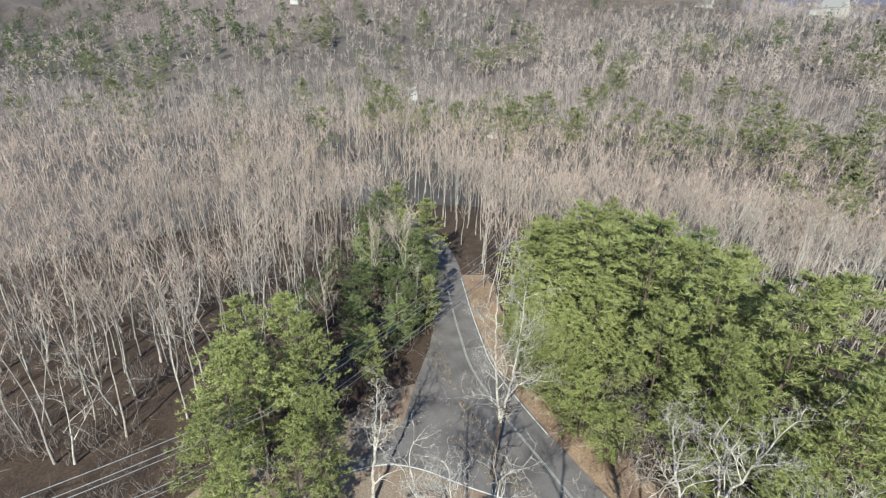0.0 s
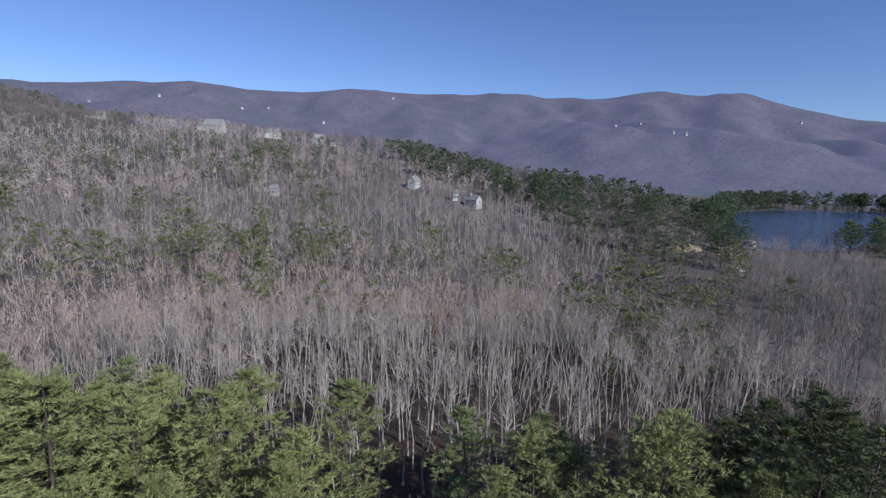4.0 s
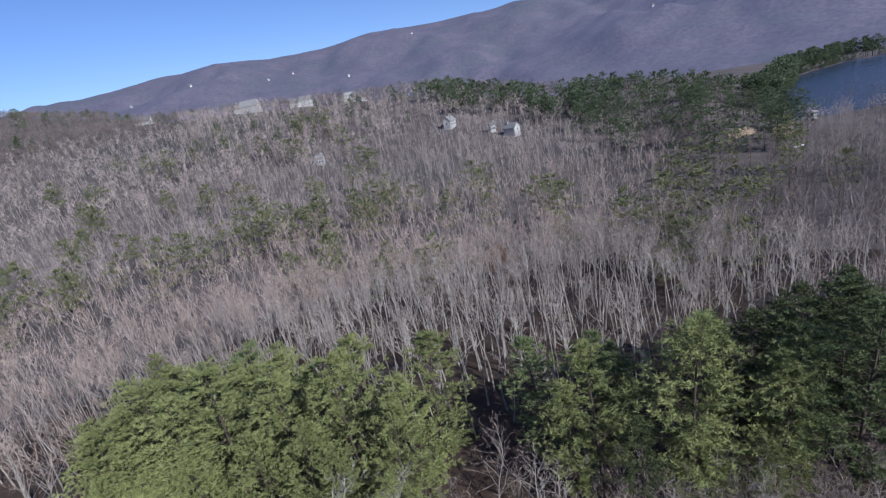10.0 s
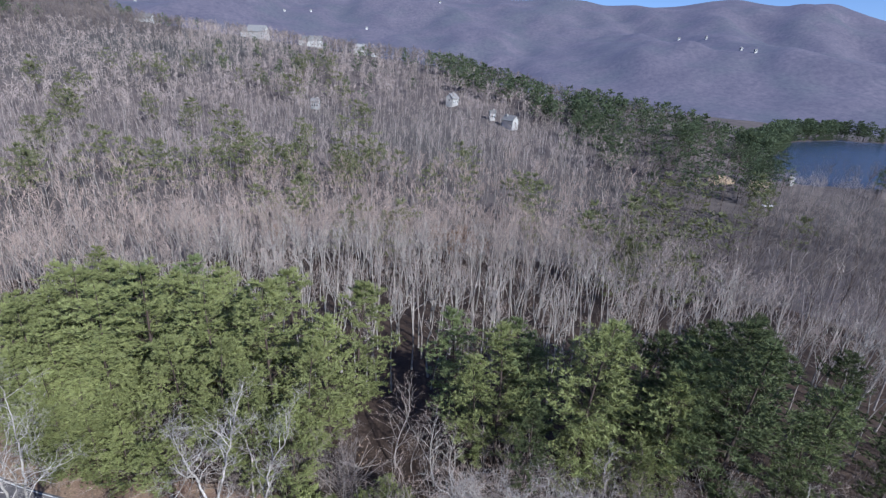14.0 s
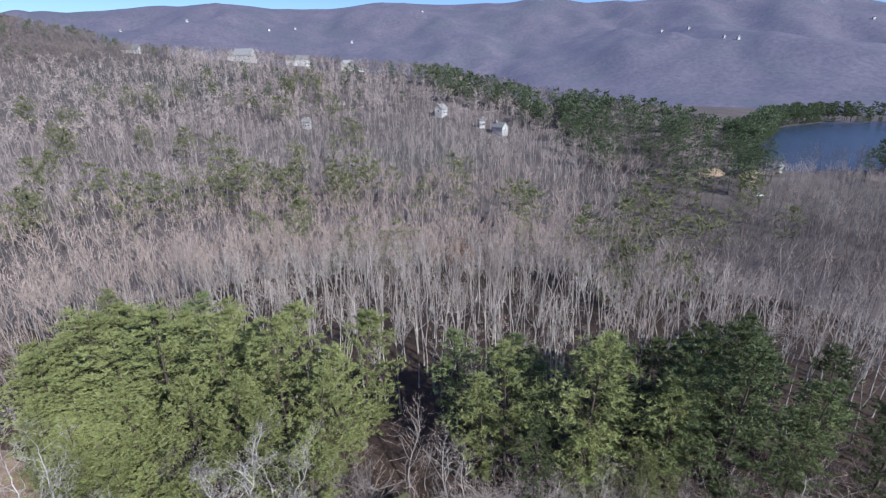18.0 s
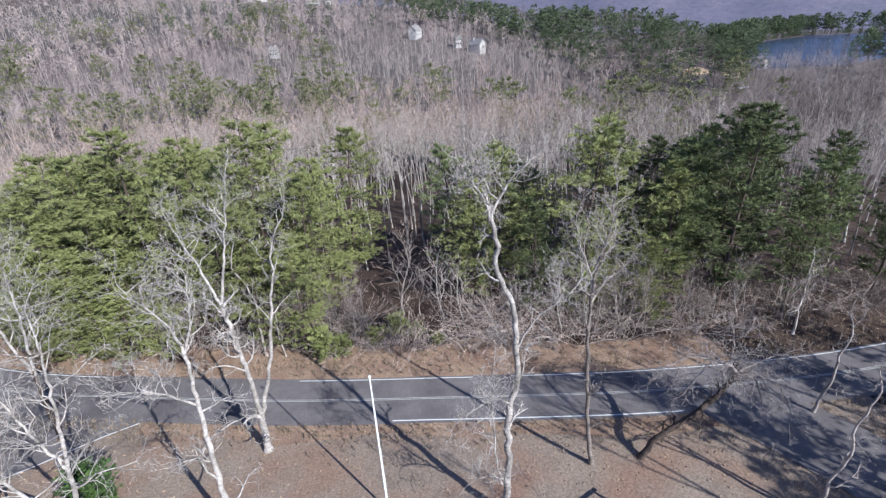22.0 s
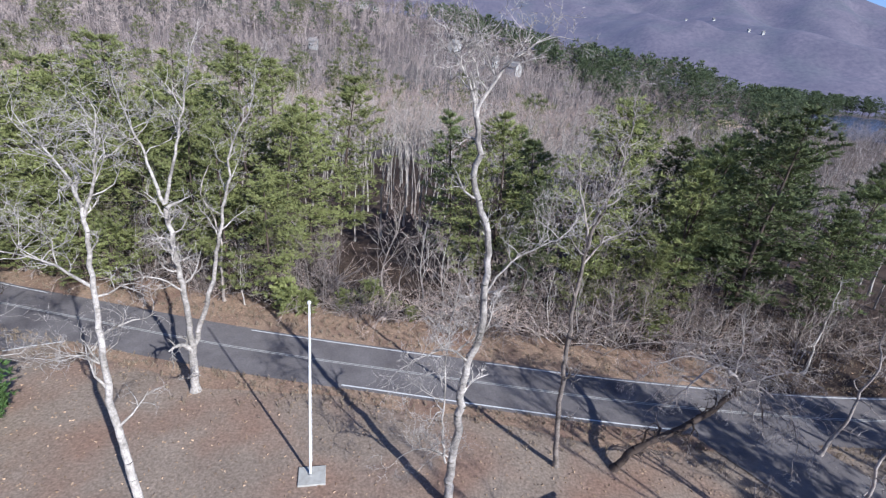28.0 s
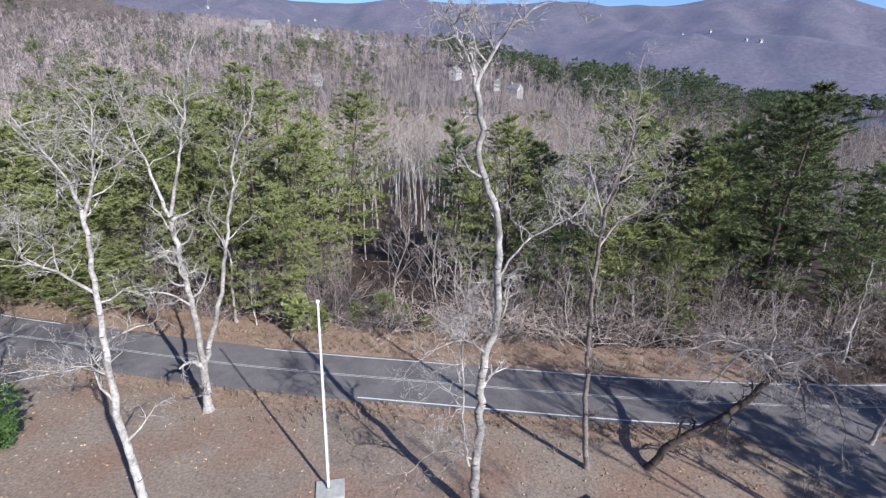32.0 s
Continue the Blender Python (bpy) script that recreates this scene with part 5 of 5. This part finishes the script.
# tall trees beside the lawn whose long shadows cross it
for k, (x, y, s) in enumerate(((33, -14, 1.0), (27, -27, 1.05), (43, -16, 1.0), (50, -3, 0.95), (55, -12, 1.0), (20, -36, 1.0), (60, 2, 0.9), (38, -12, 0.95), (46, -8, 0.9), (40, -22, 1.05), (34, -20, 1.0))):
    plant("bare_tree", NEAR[k % 8], x, y, k * 1.3, s, "tall bare tree standing at the edge of the lawn", "tree", "bare trees round the lawn")

# unseen pines, added so that their shade darkens the driveway
for x, y, s, k in ((42, -18, 0.9, 4), (53, -11, 0.85, 2), (49, -20, 0.95, 3), (57, -17, 0.9, 4), (45, -31, 0.95, 2), (62, -8, 0.9, 3)):
    plant("pine_tree", PINES[k], x, y, x, s, "dark pine added out of view to shade the driveway", "tree", "pines beyond the driveway")

# ---------------------------------------------------------------- cedar on the lawn
cedar = thing("cedar_bush", (-21.9, 2.2, 0), "small dense bright green cedar on the lawn", "bush")
trunk, arms_s, (v, f) = needle_tree(61, 5.4, 2.1, base=0.06, whorls=20, arms=10, tufts=7, each=6, size=0.42, wide=0.14, flat=0.9)
tv, tf = tubes(trunk, 6)
part("trunk", mesh_of("cedar_trunk", tv, [tf], [M["bark_dark"]]), cedar)
part("foliage", mesh_of("cedar_foliage", v, [f], [M["cedar"]]), cedar)

# ---------------------------------------------------------------- flagpole
pole = thing("flagpole", (-0.4, -1.7, 0), "white painted metal flagpole without a flag, on a concrete pad", "flagpole")
bm = bmesh.new()
for z0, z1, r0, r1 in ((0, 4.2, 0.085, 0.08), (4.2, 8.4, 0.075, 0.065), (8.4, 12.35, 0.06, 0.045)):
    rod(bm, (0, 0, z0), (0, 0, z1), r0, r1, 14)
part("shaft", (bm, M["white_paint"]), pole)
bm = bmesh.new()
bmesh.ops.create_uvsphere(bm, u_segments=12, v_segments=8, radius=0.11, matrix=Matrix.Translation((0, 0, 12.42)))
part("ball", (bm, M["white_paint"]), pole)
bm = bmesh.new()
rod(bm, (0, 0, 0), (0, 0, 0.22), 0.14, 0.11, 14)
part("collar", (bm, M["steel"]), pole)
bm = bmesh.new()
box(bm, (0.05, 0.16, 0.05), (0.1, 0, 1.2), 0.01)
rod(bm, (0.1, -0.09, 1.2), (0.1, 0.09, 1.2), 0.012)
part("cleat", (bm, M["steel"]), pole)
bm = bmesh.new()
rod(bm, (0.13, 0, 1.2), (0.06, 0, 12.3), 0.006, 0.006, 5)
part("halyard", (bm, M["white_paint"]), pole)
bm = bmesh.new()
box(bm, (1.7, 1.5, 0.16), (0.1, -0.1, 0.02), 0.03)
part("pad", (bm, M["concrete"]), pole, "square weathered concrete pad", turn=(0, 0, 0.12))

# ---------------------------------------------------------------- timber frames on the lawn
swing = thing("swing_frame", (15.1, -7.2, 0), "dark timber A-frame swing stand on the lawn", "swing", turn=math.atan2(2.0, 4.46))
bm = bmesh.new()
box(bm, (5.4, 0.14, 0.16), (0, 0, 2.3), 0.015)
part("beam", (bm, M["timber"]), swing)
for sx in (-2.4, 2.4):
    for sy in (-1, 1):
        bm = bmesh.new()
        rod(bm, (sx, sy * 1.1, -0.02), (sx * 0.98, 0.05 * sy, 2.28), 0.06, 0.06, 4)
        part("leg", (bm, M["timber"]), swing)
    bm = bmesh.new()
    box(bm, (0.09, 1.3, 0.1), (sx, 0, 1.2), 0.01)
    part("brace", (bm, M["timber"]), swing)
for sx in (-1.2, 1.0):
    for dx in (-0.24, 0.24):
        bm = bmesh.new()
        rod(bm, (sx + dx, 0, 0.55), (sx + dx, 0, 2.25), 0.012, 0.012, 5)
        part("chain", (bm, M["steel"]), swing)
    bm = bmesh.new()
    box(bm, (0.52, 0.2, 0.04), (sx, 0, 0.53), 0.01)
    part("seat", (bm, M["rubber"]), swing)

arbour = thing("timber_arbour", (-27.6, 0.6, 0), "dark weathered timber arbour frame on the lawn", "arbour", turn=-0.5)
for sx in (-2.3, 2.3):
    for sy in (-1.6, 1.6):
        bm = bmesh.new()
        box(bm, (0.15, 0.15, 2.7), (sx, sy, 1.33), 0.015)
        part("post", (bm, M["timber"]), arbour)
    bm = bmesh.new()
    box(bm, (0.1, 3.9, 0.18), (sx, 0, 2.6), 0.012)
    part("beam", (bm, M["timber"]), arbour)
for sy in (-1.6, 1.6):
    bm = bmesh.new()
    box(bm, (5.4, 0.1, 0.18), (0, sy, 2.78), 0.012)
    part("beam", (bm, M["timber"]), arbour)
    bm = bmesh.new()
    box(bm, (4.4, 0.06, 0.1), (0, sy, 0.9), 0.01)
    part("rail", (bm, M["timber"]), arbour)

# ---------------------------------------------------------------- utility line by the bend
POLES = [(-58, 46), (-42.5, -6), (-46, -42)]
for x, y in POLES:
    g = float(ground_z(x, y))
    up = thing("utility_pole", (x, y, g), "weathered wooden utility pole with a crossarm", "utility pole", "utility poles", turn=0.2)
    bm = bmesh.new()
    rod(bm, (0, 0, -0.1), (0, 0, 9.5), 0.16, 0.11, 10)
    part("shaft", (bm, M["timber"]), up)
    bm = bmesh.new()
    box(bm, (2.2, 0.1, 0.12), (0, 0.1, 9.0), 0.01)
    arm = part("crossarm", (bm, M["timber"]), up)
    for dx in (-1.0, 0.35, 1.0):
        bm = bmesh.new()
        rod(bm, (dx, 0.1, 9.06), (dx, 0.1, 9.24), 0.05, 0.035, 8)
        part("insulator", (bm, M["steel"]), arm)
for (xa, ya), (xb, yb) in zip(POLES, POLES[1:]):
    for dx, up_z in ((-1.0, 9.25), (0.35, 9.25), (1.0, 9.25), (0.16, 5.9), (0.2, 5.2)):
        ex, ey = dx * math.cos(0.2) - 0.1 * math.sin(0.2), dx * math.sin(0.2) + 0.1 * math.cos(0.2)
        t = np.linspace(0, 1, 25)[:, None]
        a = np.array([xa + ex, ya + ey, float(ground_z(xa, ya)) + up_z])
        b = np.array([xb + ex, yb + ey, float(ground_z(xb, yb)) + up_z])
        p = a + (b - a) * t - np.array([0, 0, 1.0]) * 4 * 0.7 * t * (1 - t)
        v, f = tubes(np.column_stack([p[:-1], p[1:], np.full(24, 0.035), np.full(24, 0.035)]), 4)
        tagged(new("power_cable", mesh_of("power_cable", v, [f], [M["steel"]])), "thin power cable strung between the utility poles", "cable", "power cables")

# ---------------------------------------------------------------- fallen log and road sign stub by the woods
log = thing("fallen_log", (-2.4, 25.9, 0.14), "pale fallen log lying at the edge of the woods", "log", turn=-0.45)
bm = bmesh.new()
rod(bm, (-1.6, 0, 0.0), (1.6, 0, 0.12), 0.17, 0.12, 9)
part("log_trunk", (bm, M["bark_pale"]), log)
bm = bmesh.new()
rod(bm, (0.4, 0, 0.05), (0.9, 0.4, 0.5), 0.05, 0.03, 6)
part("stub", (bm, M["bark_pale"]), log)

# ---------------------------------------------------------------- houses among the trees
def house(x, y, turn, wide, k):
    g = float(ground_z(x, y))
    deep, tall = wide * 0.6, 6.4 if wide > 9 else 4.2
    lift = 0.6
    ob = thing("house", (x, y, g), ("large pale house with a gabled grey roof on the wooded slope" if wide > 9 else "small pale house half hidden among bare trees"), "house", "houses on the slopes", turn)
    top, ridge = tall + lift, wide * 0.3
    bm = bmesh.new()
    w2, d2 = wide / 2, deep / 2
    ends = []
    for px in (-w2, w2):
        ends.append([bm.verts.new(p) for p in ((px, -d2, -1), (px, d2, -1), (px, d2, top), (px, 0, top + ridge - 0.15), (px, -d2, top))])
    bm.faces.new(ends[0][::-1])
    bm.faces.new(ends[1])
    for i in range(5):
        j = (i + 1) % 5
        bm.faces.new((ends[0][i], ends[0][j], ends[1][j], ends[1][i]))
    part("wall", (bm, M["siding"]), ob)
    bm = bmesh.new()
    hw, out = wide / 2 + 0.5, 0.6 * ridge / d2
    under = [(-d2 - 0.6, top - out), (0, top + ridge), (d2 + 0.6, top - out)]
    rim = [[bm.verts.new((px, py, pz + up)) for py, pz in under for up in (0, 0.25)] for px in (-hw, hw)]
    order = [0, 2, 4, 5, 3, 1]
    for i in range(6):
        p, q = order[i], order[(i + 1) % 6]
        bm.faces.new((rim[0][p], rim[0][q], rim[1][q], rim[1][p]))
    for r in rim:
        bm.faces.new((r[0], r[2], r[3], r[1]))
        bm.faces.new((r[2], r[4], r[5], r[3]))
    bmesh.ops.recalc_face_normals(bm, faces=bm.faces[:])
    roof = part("roof", (bm, M["roofing"]), ob)
    bm = bmesh.new()
    box(bm, (0.8, 0.8, 2.2), (wide * 0.25, deep * 0.15, top + ridge * 0.9), 0.02)
    part("chimney", (bm, M["concrete"]), roof)
    if wide > 9:
        bm = bmesh.new()
        box(bm, (wide * 0.42, deep * 0.5, tall * 0.8 + lift), (-wide * 0.6, -deep * 0.3, (tall * 0.8 + lift) / 2), 0.02)
        wing = part("wing", (bm, M["siding"]), ob)
        bm = bmesh.new()
        z0, wx, wy = tall * 0.8 + lift, wide * 0.24, deep * 0.29
        vs = [bm.verts.new((-wide * 0.6 + px, -deep * 0.3 + py, pz)) for px, py, pz in ((-wx, -wy, z0), (wx, -wy, z0), (wx, wy, z0), (-wx, wy, z0), (0, -wy, z0 + wx * 0.9), (0, wy, z0 + wx * 0.9))]
        for q in ((0, 1, 4), (1, 2, 5, 4), (2, 3, 5), (3, 0, 4, 5), (3, 2, 1, 0)):
            bm.faces.new([vs[i] for i in q])
        part("wing_roof", (bm, M["roofing"]), wing)
    n = 4 if wide > 9 else 3
    for row in range(2 if tall > 5 else 1):
        for i in range(n):
            bm = bmesh.new()
            wx = (i + 0.5) / n * wide - wide / 2
            box(bm, (1.1, 0.08, 1.4), (wx, -deep / 2 - 0.02, lift + 1.6 + 2.6 * row), 0.02)
            w = part("window", (bm, M["white_paint"]), ob)
            bm = bmesh.new()
            box(bm, (0.9, 0.06, 1.2), (wx, -deep / 2 - 0.05, lift + 1.6 + 2.6 * row), 0)
            part("pane", (bm, M["glass_dark"]), w)
    for sx in (-1, 1):
        bm = bmesh.new()
        box(bm, (0.08, 1.1, 1.4), (sx * (wide / 2 + 0.02), 0, lift + tall * 0.62), 0.02)
        w = part("window", (bm, M["white_paint"]), ob)
        bm = bmesh.new()
        box(bm, (0.06, 0.9, 1.2), (sx * (wide / 2 + 0.05), 0, lift + tall * 0.62), 0)
        part("pane", (bm, M["glass_dark"]), w)
    return ob


for k, (x, y, turn, wide) in enumerate(HOUSES):
    house(x, y, turn, wide, k)

# ---------------------------------------------------------------- by the lake
house(186, 189, 0.5, 3.6, 0).scale = (0.9, 0.9, 0.7)
car = thing("parked_car", (150, 155, float(ground_z(150, 155))), "small white car parked by the lake", "car", turn=0.2)
bm = bmesh.new()
box(bm, (4.3, 1.75, 0.6), (0, 0, 0.65), 0.12)
part("body", (bm, M["car_white"]), car)
bm = bmesh.new()
box(bm, (2.2, 1.6, 0.55), (-0.2, 0, 1.2), 0.18)
part("cabin", (bm, M["glass_dark"]), car)
bm = bmesh.new()
box(bm, (1.7, 1.5, 0.06), (-0.2, 0, 1.5), 0.02)
part("roof", (bm, M["car_white"]), car)
for sx in (-1.35, 1.35):
    for sy in (-0.8, 0.8):
        bm = bmesh.new()
        rod(bm, (sx, sy - 0.1, 0.33), (sx, sy + 0.1, 0.33), 0.33, 0.33, 14)
        part("wheel", (bm, M["rubber"]), car)
jetty = thing("jetty", (176, 178, float(ground_z(176, 178))), "dark weathered timber landing by the lake", "jetty", turn=0.1)
for k in range(4):
    bm = bmesh.new()
    box(bm, (9.0, 0.5, 0.08), (0, k * 0.56 - 0.8, 0.75), 0.01)
    part("plank", (bm, M["timber"]), jetty)
for sx in (-4, 0, 4):
    for sy in (-0.8, 0.9):
        bm = bmesh.new()
        rod(bm, (sx, sy, -0.3), (sx, sy, 0.72), 0.1, 0.1, 8)
        part("post", (bm, M["timber"]), jetty)

# ---------------------------------------------------------------- undergrowth, grass and leaves
def brush_model(seed, tall, n, wide):
    rr = np.random.default_rng(seed)
    a = rr.normal(scale=tall * 0.12, size=(n, 3)) * [1, 1, 0]
    d = rr.normal(scale=0.42, size=(n, 3)) + [0, 0, 1.0]
    d /= np.linalg.norm(d, axis=1)[:, None]
    L = tall * rr.uniform(0.5, 1.05, (n, 1))
    pieces = [blades(a, a + d * L, wide, rr)]
    for _ in range(3):
        t = rr.uniform(0.3, 0.9, (n, 1))
        s = a + d * L * t
        e = d + rr.normal(scale=0.7, size=(n, 3))
        pieces.append(blades(s, s + e / np.linalg.norm(e, axis=1)[:, None] * L * 0.4, wide * 0.6, rr))
    return merge(pieces)


SAPLING = [small_model(230 + k, 20, 0.14, 16, 110, 0.11, 0.07, 2.0, crown=0.25, sides=3, pieces=4, stout=4, reach=4.2, spread=0.8) for k in range(7)]
rng = np.random.default_rng(44)
rows = []
for _ in range(330):
    x = rng.uniform(-50, 80)
    y = float(np.interp(x, NORTH[:, 0], NORTH[:, 1])) + 5.5 + abs(rng.normal(scale=5.0))
    row = (x, y, float(ground_z(x, y)) - 0.05, rng.uniform(0, 6.28), rng.uniform(0.22, 0.5), rng.integers(0, 7), rng.normal(scale=0.07), rng.normal(scale=0.07))
    if (x < 0 or rng.random() < 0.6) and not (-1 < x < 11 and 20 < y < 46):
        rows.append(row)
scatter("saplings", SAPLING, rows, "thin grey bare saplings crowding the edge of the woods", "saplings", [M["bark_grey"], M["twig_darkened"]])
BRUSH = [brush_model(700 + k, (2.2, 3.2, 4.6, 1.6)[k], 16, 0.05) for k in range(4)]
rng = np.random.default_rng(33)
rows = []
for _ in range(700):
    x = rng.uniform(-48, 75)
    y = float(np.interp(x, NORTH[:, 0], NORTH[:, 1])) + 4.2 + abs(rng.normal(scale=5.0))
    if (abs(x - 5) > 6 or y < 20) and (x < 0 or rng.random() < 0.75):
        rows.append((x, y, float(ground_z(x, y)), rng.uniform(0, 6.28), rng.uniform(0.5, 1.15), rng.integers(0, 4), 0, 0))
for _ in range(260):
    x, y = rng.uniform(27, 62), rng.uniform(-14, 5)
    if off_road(x, y) > 0.6 and rng.random() < 0.7:
        rows.append((x, y, 0, rng.uniform(0, 6.28), rng.uniform(0.4, 0.8), rng.integers(0, 4), 0, 0))
for _ in range(500):
    x, y = rng.uniform(-100, -44), rng.uniform(-28, 42)
    if off_road(x, y) > 1.2 and y < np.interp(x, NORTH[:, 0], NORTH[:, 1]) - 6:
        rows.append((x, y, float(ground_z(x, y)), rng.uniform(0, 6.28), rng.uniform(0.6, 1.4), rng.integers(0, 4), 0, 0))
scatter("undergrowth", BRUSH, rows, "tangled bare undergrowth along the edge of the woods", "undergrowth", [M["twig_darkened"]])


def arch_model(seed, tall, n):
    """Long bare branches that rise, lean over and droop, with side shoots."""
    rr = np.random.default_rng(seed)
    segs, at, tip = [], [], []
    for _ in range(n):
        p = rr.normal(scale=0.5, size=3) * [1, 1, 0]
        a = rr.uniform(0, 6.28)
        d = unit(np.array([math.cos(a) * 0.5, math.sin(a) * 0.5, 1.0]))
        over = np.array([math.cos(a), math.sin(a), -0.35]) * rr.uniform(0.15, 0.4)
        step, r = tall * rr.uniform(0.13, 0.22), rr.uniform(0.035, 0.06)
        for k in range(7):
            d = unit(d + over + rr.normal(scale=0.16, size=3))
            q = p + d * step
            segs.append((*p, *q, r * (1 - 0.12 * k), r * (1 - 0.12 * (k + 1))))
            for _ in range(3 if k > 1 else 0):
                e = unit(d + rr.normal(scale=0.8, size=3) + [0, 0, 0.3])
                at.append(p)
                tip.append(p + e * step * rr.uniform(0.6, 1.5))
            p = q
    return merge([tubes(segs, 3), blades(at, tip, 0.035, rr)])


ARCH = [arch_model(740 + k, (4.5, 6.0, 7.5, 5.2, 6.6)[k], 5) for k in range(5)]
rng = np.random.default_rng(61)
rows = []
for _ in range(300):
    x = rng.uniform(-32, 62) if rng.random() < 0.6 else rng.uniform(-4, 40)
    y = float(np.interp(x, NORTH[:, 0], NORTH[:, 1])) + 5.0 + abs(rng.normal(scale=3.4))
    if (x < 16 or rng.random() < 0.55) and not (-2 < x < 10 and y > 19.5):
        rows.append((x, y, float(ground_z(x, y)), rng.uniform(0, 6.28), rng.uniform(0.55, 1.15), rng.integers(0, 5), 0, 0))
scatter("undergrowth", ARCH, rows, "pale arching bare branches tangled along the edge of the woods", "undergrowth", [M["bark_grey"], M["twig"]])
GRASS = [brush_model(720 + k, 0.5, 5, 0.06) for k in range(3)]
rows = []
for _ in range(3800):
    x = rng.uniform(-60, 70)
    n = float(np.interp(x, NORTH[:, 0], NORTH[:, 1]))
    y = n + 0.5 + abs(rng.normal(scale=3.0)) if rng.random() < 0.6 else n - ROAD_W - 0.4 - abs(rng.normal(scale=1.6))
    if off_road(x, y) > 0.25:
        rows.append((x, y, float(ground_z(x, y)), rng.uniform(0, 6.28), rng.uniform(0.35, 1.1), rng.integers(0, 3), 0, 0))
scatter("dry_grass", GRASS, rows, "clumps of dry straw-coloured grass along the verges", "grass", [M["dry_grass"]])
n = 14000
x, y = rng.uniform(-46, 55, n), rng.uniform(-32, 31, n)
keep = off_road(x, y) > 0.15
x, y = x[keep], y[keep]
a = np.column_stack([x, y, ground_z(x, y) + 0.03])
d = rng.normal(size=a.shape) * [1, 1, 0.25]
v, f = blades(a, a + d / np.linalg.norm(d, axis=1)[:, None] * rng.uniform(0.1, 0.24, (len(a), 1)), 0.12, rng)
tagged(new("fallen_leaves", mesh_of("fallen_leaves", v, [f], [M["dead_leaf"]])), "scattered curled brown leaves on the lawn", "leaves", kind="stuff")
TANGLED = [bare_meshes("tangled_tree", 170 + k, 14, ("bark_grey", "bark_pale", "bark_grey")[k], "twig", girth=0.14, clear=0.16, limbs=13, depth=2, reach=0.55, kids=(5, 5, 4), twig_w=0.03, straight=0.18) for k in range(3)]
for k, (x, y, s) in enumerate([(3.2, 25.5, 0.8), (7.8, 22.5, 0.72), (11.5, 19.5, 0.5), (15, 18, 0.55), (20.5, 17, 0.55), (27, 15.8, 0.6), (-17, 21.5, 0.6), (-22.5, 24.5, 0.65), (36, 14.5, 0.5), (5.2, 24.8, 0.45), (10, 21.5, 0.62), (13.4, 18.6, 0.6), (17.6, 18.2, 0.66), (23.4, 16.4, 0.5), (30.5, 16.4, 0.62), (33.5, 14.2, 0.5), (40.5, 14.6, 0.6), (45.5, 13.8, 0.62), (-27.5, 24.2, 0.6), (-10.5, 19.8, 0.5)]):
    plant("spreading_tree", TANGLED[k % 3], x, y, k * 2.1, s, "low tangled bare tree arching at the edge of the woods", "tree", "tangled trees behind the verge")
for x, y, s in ((29.6, 18.6, 0.5), (27.4, 19.6, 0.42)):
    plant("pine_tree", PINES[0], x, y, x, s, "young green pine with boughs down to the ground by the verge", "tree", "young pines by the verge")
SHRUB = needle_meshes("shrub", 91, 3.2, 1.7, "needles", whorls=9, arms=8, tufts=7, each=6, size=0.5, wide=0.16, base=0.05)
for x, y, s in ((2.0, 20.8, 0.9), (-0.5, 19.6, 0.7), (4.2, 20.2, 0.6), (6.4, 18.2, 0.5), (-6.2, 18.8, 1.1), (31, 16.6, 1.2), (-4.3, 18.4, 0.8)):
    plant("evergreen_shrub", SHRUB, x, y, x, s, "small yellow-green evergreen shrub at the edge of the woods", "shrub", "evergreen shrubs")
